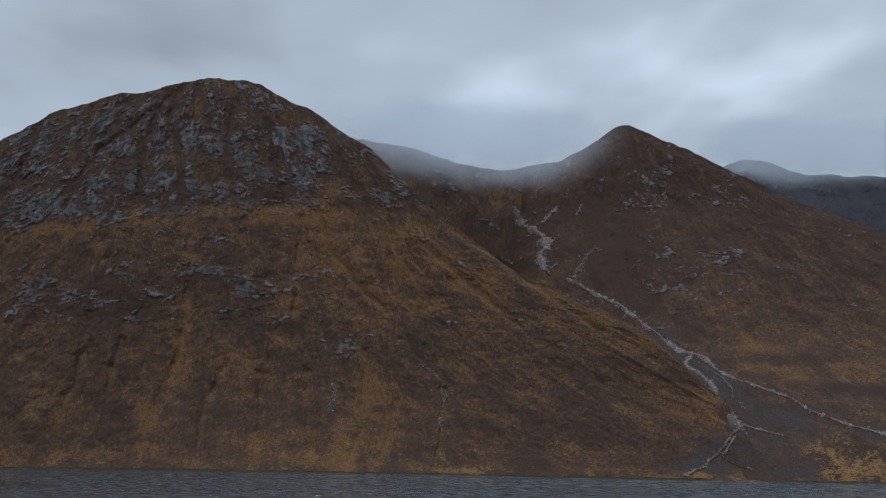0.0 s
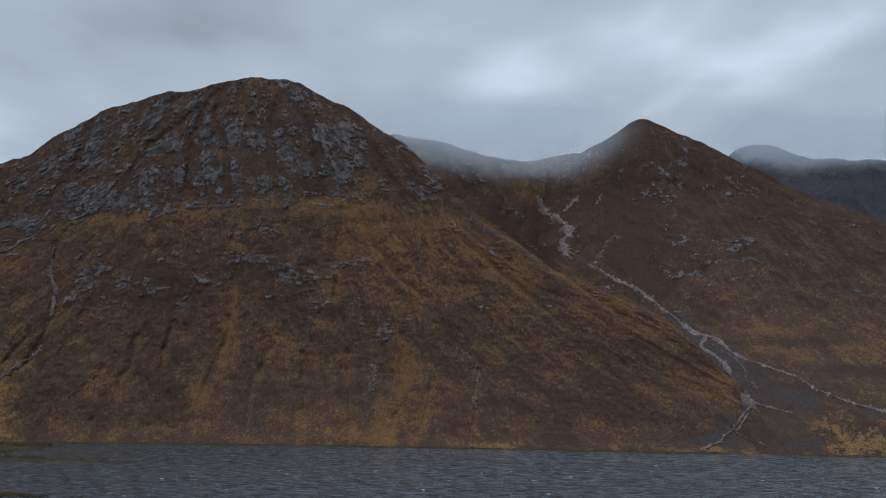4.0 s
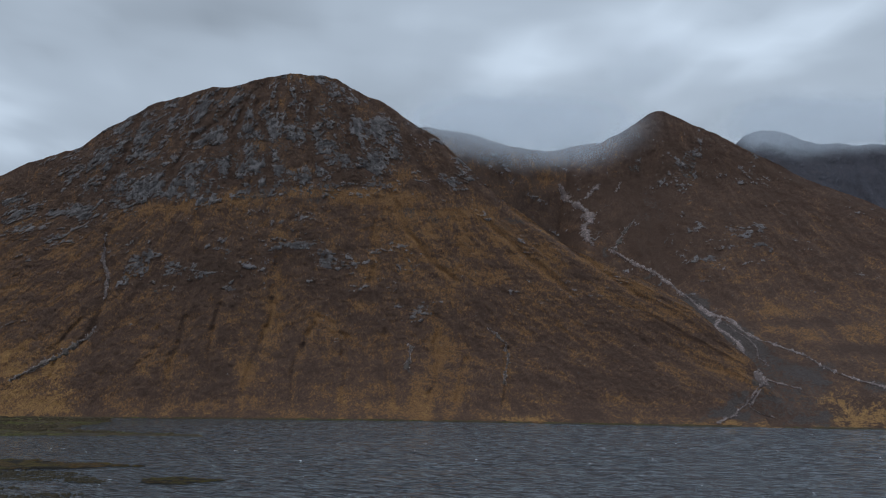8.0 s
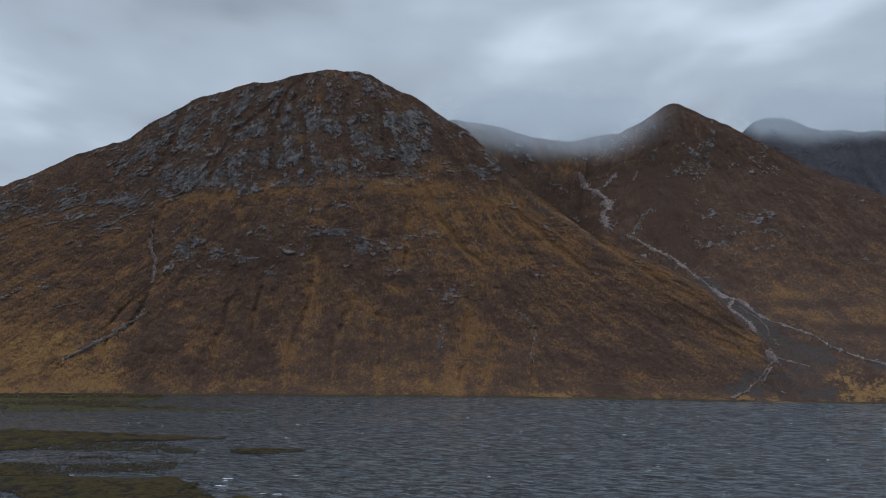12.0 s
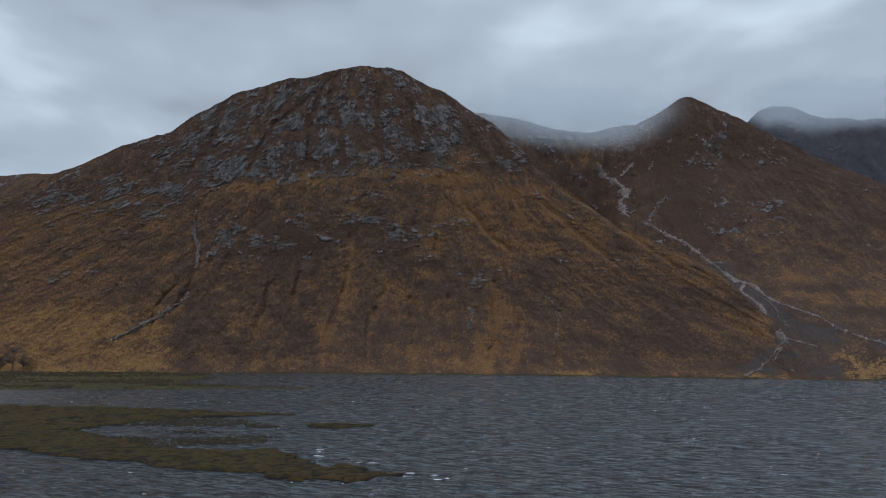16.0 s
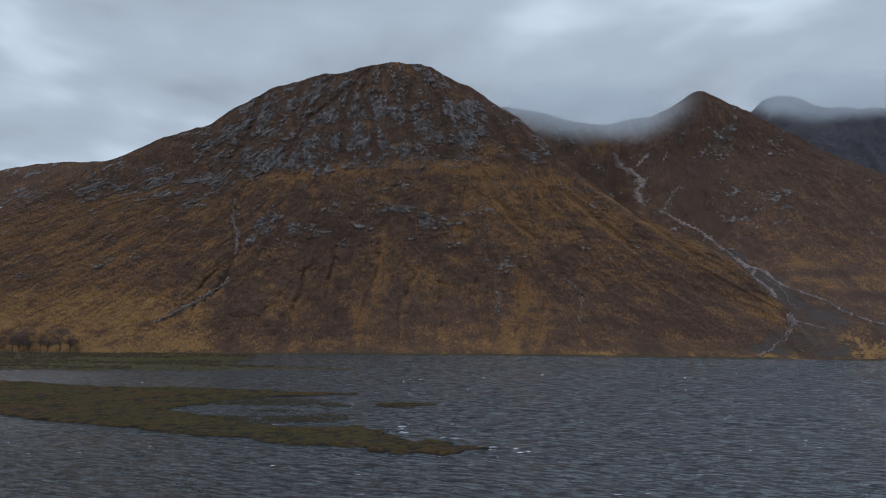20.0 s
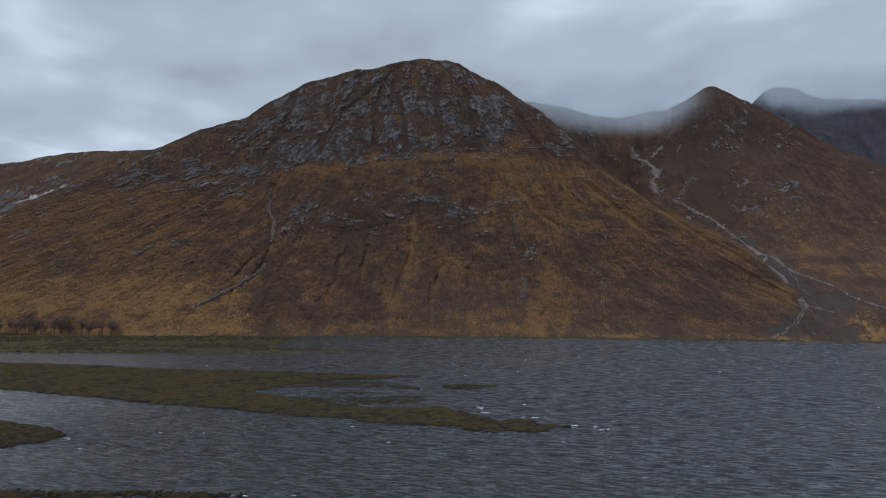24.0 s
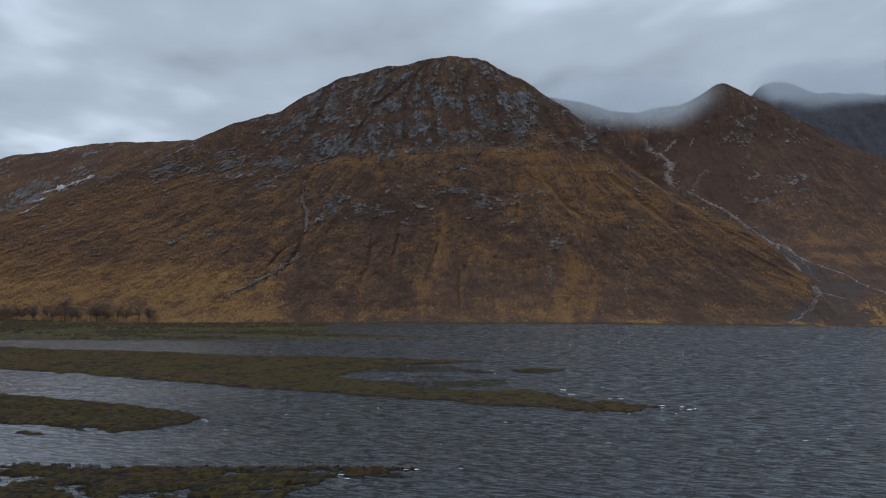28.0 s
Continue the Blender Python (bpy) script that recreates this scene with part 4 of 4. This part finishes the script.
DX, DY = np.meshgrid(np.linspace(-3200, 3400, 240), np.linspace(900, 4300, 200))
DZ = 480 - 330 * np.clip((DY - 1500) / 2800, 0, 1) + 24 * (fbm(DX * 0.003, DY * 0.003, 3, 810) - 0.5)
cloud = fbm(DX * 0.0022 + 0.5, DY * 0.0013, 5, 811)
thin_air = 0.56 + 0.8 * (cloud - 0.5) + 0.55 * (fbm(DX * 0.008, DY * 0.004, 4, 812) - 0.5)
for gain, cx, cy, rx, ry in ((0.2, 232, 1523, 150, 230), (0.36, 525, 1332, 150, 260), (0.15, -636, 1885, 230, 260), (0.25, -273, 2324, 170, 180), (0.2, -756, 2652, 400, 300),
                             (-0.30, -338, 1888, 210, 170), (-0.25, 32, 1682, 130, 170), (-0.25, -312, 1430, 200, 180), (0.10, 846, 1673, 350, 250), (-0.3, 900, 2900, 1200, 600), (-0.3, 250, 2350, 700, 420)):
    thin_air = thin_air + gain * blob(DX, DY, cx, cy, rx, ry)
tagged(new("backdrop", grid_mesh("backdrop", DX, DY, DZ, m_deck, density=thin_air)), "grey overcast cloud deck with paler breaks", "sky", kind="structure")


# ---- bare trees on the flats ----
def limb(bm, a, b, ra, rb, sides=5):
    a, b = Vector(a), Vector(b)
    q = (b - a).to_track_quat("Z", "Y").to_matrix()
    rings = []
    for c, r in ((a, ra), (b, rb)):
        rings.append([bm.verts.new(c + q @ Vector((r * math.cos(2 * math.pi * i / sides), r * math.sin(2 * math.pi * i / sides), 0))) for i in range(sides)])
    for i in range(sides):
        k = (i + 1) % sides
        bm.faces.new((rings[0][i], rings[0][k], rings[1][k], rings[1][i]))


def mesh_of(name, bm, mat, even=True):
    me = bpy.data.meshes.new(name)
    bm.to_mesh(me)
    bm.free()
    if even:
        me.shade_smooth()
    me.materials.append(mat)
    return me


def bare_tree(seed, height, spread):
    r = random.Random(seed)
    tree = new("tree")
    trunk, limbs, twigs = bmesh.new(), bmesh.new(), bmesh.new()
    pts = [Vector((0, 0, -0.3))]
    for k in range(1, 6):
        pts.append(Vector((r.uniform(-0.25, 0.25) * k, r.uniform(-0.25, 0.25) * k, height * 0.14 * k)))
    for k in range(5):
        limb(trunk, pts[k], pts[k + 1], 0.32 * (1 - k * 0.15), 0.32 * (1 - (k + 1) * 0.15), 7)
    for k in range(13):
        h = r.uniform(1.7, 5)
        i = min(4, int(h))
        a = pts[i].lerp(pts[i + 1], h - i)
        ang = r.uniform(0, 2 * math.pi)
        ln = spread * r.uniform(0.5, 1.0)
        b = a + Vector((math.cos(ang) * ln * 0.6, math.sin(ang) * ln * 0.6, ln * r.uniform(0.1, 0.6)))
        c = b + Vector((math.cos(ang + r.uniform(-0.6, 0.6)) * ln * 0.4, math.sin(ang) * ln * 0.4, ln * r.uniform(0.0, 0.4)))
        limb(limbs, a, b, 0.10, 0.06)
        limb(limbs, b, c, 0.06, 0.03)
        for _ in range(38):
            s = a.lerp(b, r.uniform(0.3, 1)) if r.random() < 0.4 else b.lerp(c, r.random())
            e = s + Vector((r.gauss(0, 1.0), r.gauss(0, 1.0), r.uniform(-0.2, 1.6)))
            limb(twigs, s, e, 0.034, 0.018, 3)
            for _ in range(2):
                limb(twigs, s.lerp(e, r.uniform(0.5, 1)), e + Vector((r.gauss(0, 0.5), r.gauss(0, 0.5), r.gauss(0.3, 0.4))), 0.026, 0.014, 3)
    part("trunk", mesh_of("trunk", trunk, m_bark), tree)
    part("limbs", mesh_of("limbs", limbs, m_bark), tree)
    part("crown", mesh_of("crown", twigs, m_twig, False), tree, "leafless reddish-brown twigs")
    return tagged(tree, "bare winter tree standing on the grassy flats", "tree", "trees on the flats")


wood = random.Random(21)
TREES = [bare_tree(300 + k, 9 + 1.3 * k, 4.2 + 0.5 * k) for k in range(4)]
SPOTS = [(-513, 835), (-505, 832), (-490, 826), (-480, 823), (-475, 820), (-466, 815), (-459, 812), (-446, 805), (-440, 802), (-433, 798), (-422, 792),
         (-408, 784), (-402, 781), (-397, 778), (-386, 773), (-372, 765), (-365, 761), (-524, 839), (-537, 844), (-554, 850), (-571, 856), (-587, 862),
         (-416, 788), (-452, 808), (-496, 829)]
for k, (x, y) in enumerate(SPOTS):
    m = pose(x + wood.uniform(-2, 2), float(foot(x)) - 9 + wood.uniform(-6, 5), 1.0, 0, 0, wood.uniform(0, 360)) @ Matrix.Scale(wood.uniform(1.1, 1.8), 4)
    if k < 4:
        TREES[k].matrix_basis = m
    else:
        ob = copy_thing(TREES[k % 4], Matrix())
        ob.matrix_basis = m


# ---- stones along the near bank ----
def stone_mesh(name, seed):
    r = random.Random(seed)
    bm = bmesh.new()
    bmesh.ops.create_icosphere(bm, subdivisions=1, radius=0.5)
    for v in bm.verts:
        v.co = Vector((v.co.x * 1.3, v.co.y, v.co.z * 0.8)) * r.uniform(0.75, 1.2)
    return mesh_of(name, bm, m_stone, False)


STONES = [stone_mesh("stone", 700 + k) for k in range(5)]
edge = np.array(((-360, 114), (-350, 113), (-329, 100), (-300, 94), (-281, 89), (-250, 82), (-226, 73), (-219, 72)), float)
shingle = random.Random(8)
for k in range(110):
    s = shingle.random() ** 0.9 * (len(edge) - 1)
    i = min(int(s), len(edge) - 2)
    x, y = edge[i] + (edge[i + 1] - edge[i]) * (s - i)
    ob = new("stone", STONES[k % 5])
    size = shingle.uniform(1.1, 2.8)
    ob.matrix_basis = pose(x + shingle.gauss(0, 0.9), y + shingle.gauss(1.6, 0.9), 0.32, 0, 0, shingle.uniform(0, 360)) @ Matrix.Scale(size, 4)
    tagged(ob, "dark wet stone on the edge of the salt marsh", "stone", "stones along the bank")


# ---- rush clumps, whitecaps ----
def scatter(name, spots, make, mat, label, category):
    co, faces = [], []
    for spot in spots:
        v, f = make(*spot)
        base = len(co)
        co += v
        faces += [[base + i for i in q] for q in f]
    me = bpy.data.meshes.new(name)
    me.from_pydata(co, [], faces)
    me.materials.append(mat)
    return tagged(new(name, me), label, category, kind="stuff")


tuft = random.Random(77)


def clump(x, y, z, size):
    v, f = [(x, y, z + size * 0.55)], []
    for k in range(7):
        a = 2 * math.pi * k / 7
        w = size * tuft.uniform(0.7, 1.3)
        v.append((x + 1.5 * w * math.cos(a), y + 0.8 * w * math.sin(a), z - 0.3))
        v.append((x + 1.1 * w * math.cos(a), y + 0.6 * w * math.sin(a), z + size * tuft.uniform(0.3, 0.6)))
    for k in range(7):
        a, b, c, d = 1 + 2 * k, 2 + 2 * k, 1 + 2 * ((k + 1) % 7), 2 + 2 * ((k + 1) % 7)
        f += [(a, c, d, b), (b, d, 0)]
    return v, f


def clumps_on(outline, count, level, size, seed, near=0.5):
    o = np.array(outline, float)
    r = np.random.RandomState(seed)
    x, y = r.uniform(o[:, 0].min(), o[:, 0].max(), count * 8), r.uniform(o[:, 1].min(), o[:, 1].max(), count * 8)
    along, across = 0.94 * x - 0.34 * y, 0.34 * x + 0.94 * y
    ok = (inside_distance(x, y, outline) > 2) & (fbm(along * 0.014, across * 0.075, 3, seed) > near)
    return [(a, b, level, size * r.uniform(0.5, 1.3)) for a, b in zip(x[ok][:count], y[ok][:count])]


scatter("rush_clumps", clumps_on(FLATS, 2600, 1.45, 1.25, 3, 0.53), clump, m_rush, "dark rush clumps dotted over the green flats", "rushes")
scatter("rush_clumps", clumps_on(SPIT, 2400, 0.75, 0.5, 4, 0.45), clump, m_rush, "dark rush clumps on the salt marsh spit", "rushes")
scatter("rush_clumps", clumps_on(BANK, 800, 0.9, 0.42, 6, 0.42) + clumps_on(ISLET, 1100, 0.85, 0.42, 7, 0.42), clump, m_rush,
        "dark tussocks on the salt marsh bank", "rushes")

scatter("marsh_tufts", clumps_on(MUD, 1300, 0.22, 0.5, 9, 0.46), clump, m_drowned, "half-drowned turf tufts between two arms of the marsh", "marsh tufts")

m_foam = plain("wave_foam", (0.7, 0.72, 0.75), 0.7, 2.0)


def whitecap(x, y, length, width):
    v, f = [], []
    for k in range(7):
        a = k / 6 - 0.5
        w = width * (1 - (2 * a) ** 2) * tuft.uniform(0.5, 1.3) + 0.02
        yy = y + tuft.uniform(-0.2, 0.2) - 0.15 * a * length
        v += [(x + a * length, yy - w, 0.22), (x + a * length, yy + w, 0.22), (x + a * length, yy, 0.22 + 0.5 * w)]
    for k in range(6):
        i = 3 * k
        f += [(i, i + 3, i + 5, i + 2), (i + 2, i + 5, i + 4, i + 1)]
    return v, f


caps = [(tuft.uniform(-380, 240), tuft.uniform(60, 470), tuft.uniform(0.6, 2.2), tuft.uniform(0.06, 0.2)) for _ in range(130)]
caps += [(x + tuft.gauss(0, 3), y + tuft.gauss(0, 2), tuft.uniform(1, 4), tuft.uniform(0.15, 0.4)) for x, y in
         ((-90, 175), (-87, 168), (-120, 221), (-118, 233), (-79, 164), (-103, 201), (-294, 191), (-222, 70), (-246, 62)) for _ in range(2)]
scatter("whitecaps", caps, whitecap, m_foam, "small broken white wave crests on the water", "whitecaps")
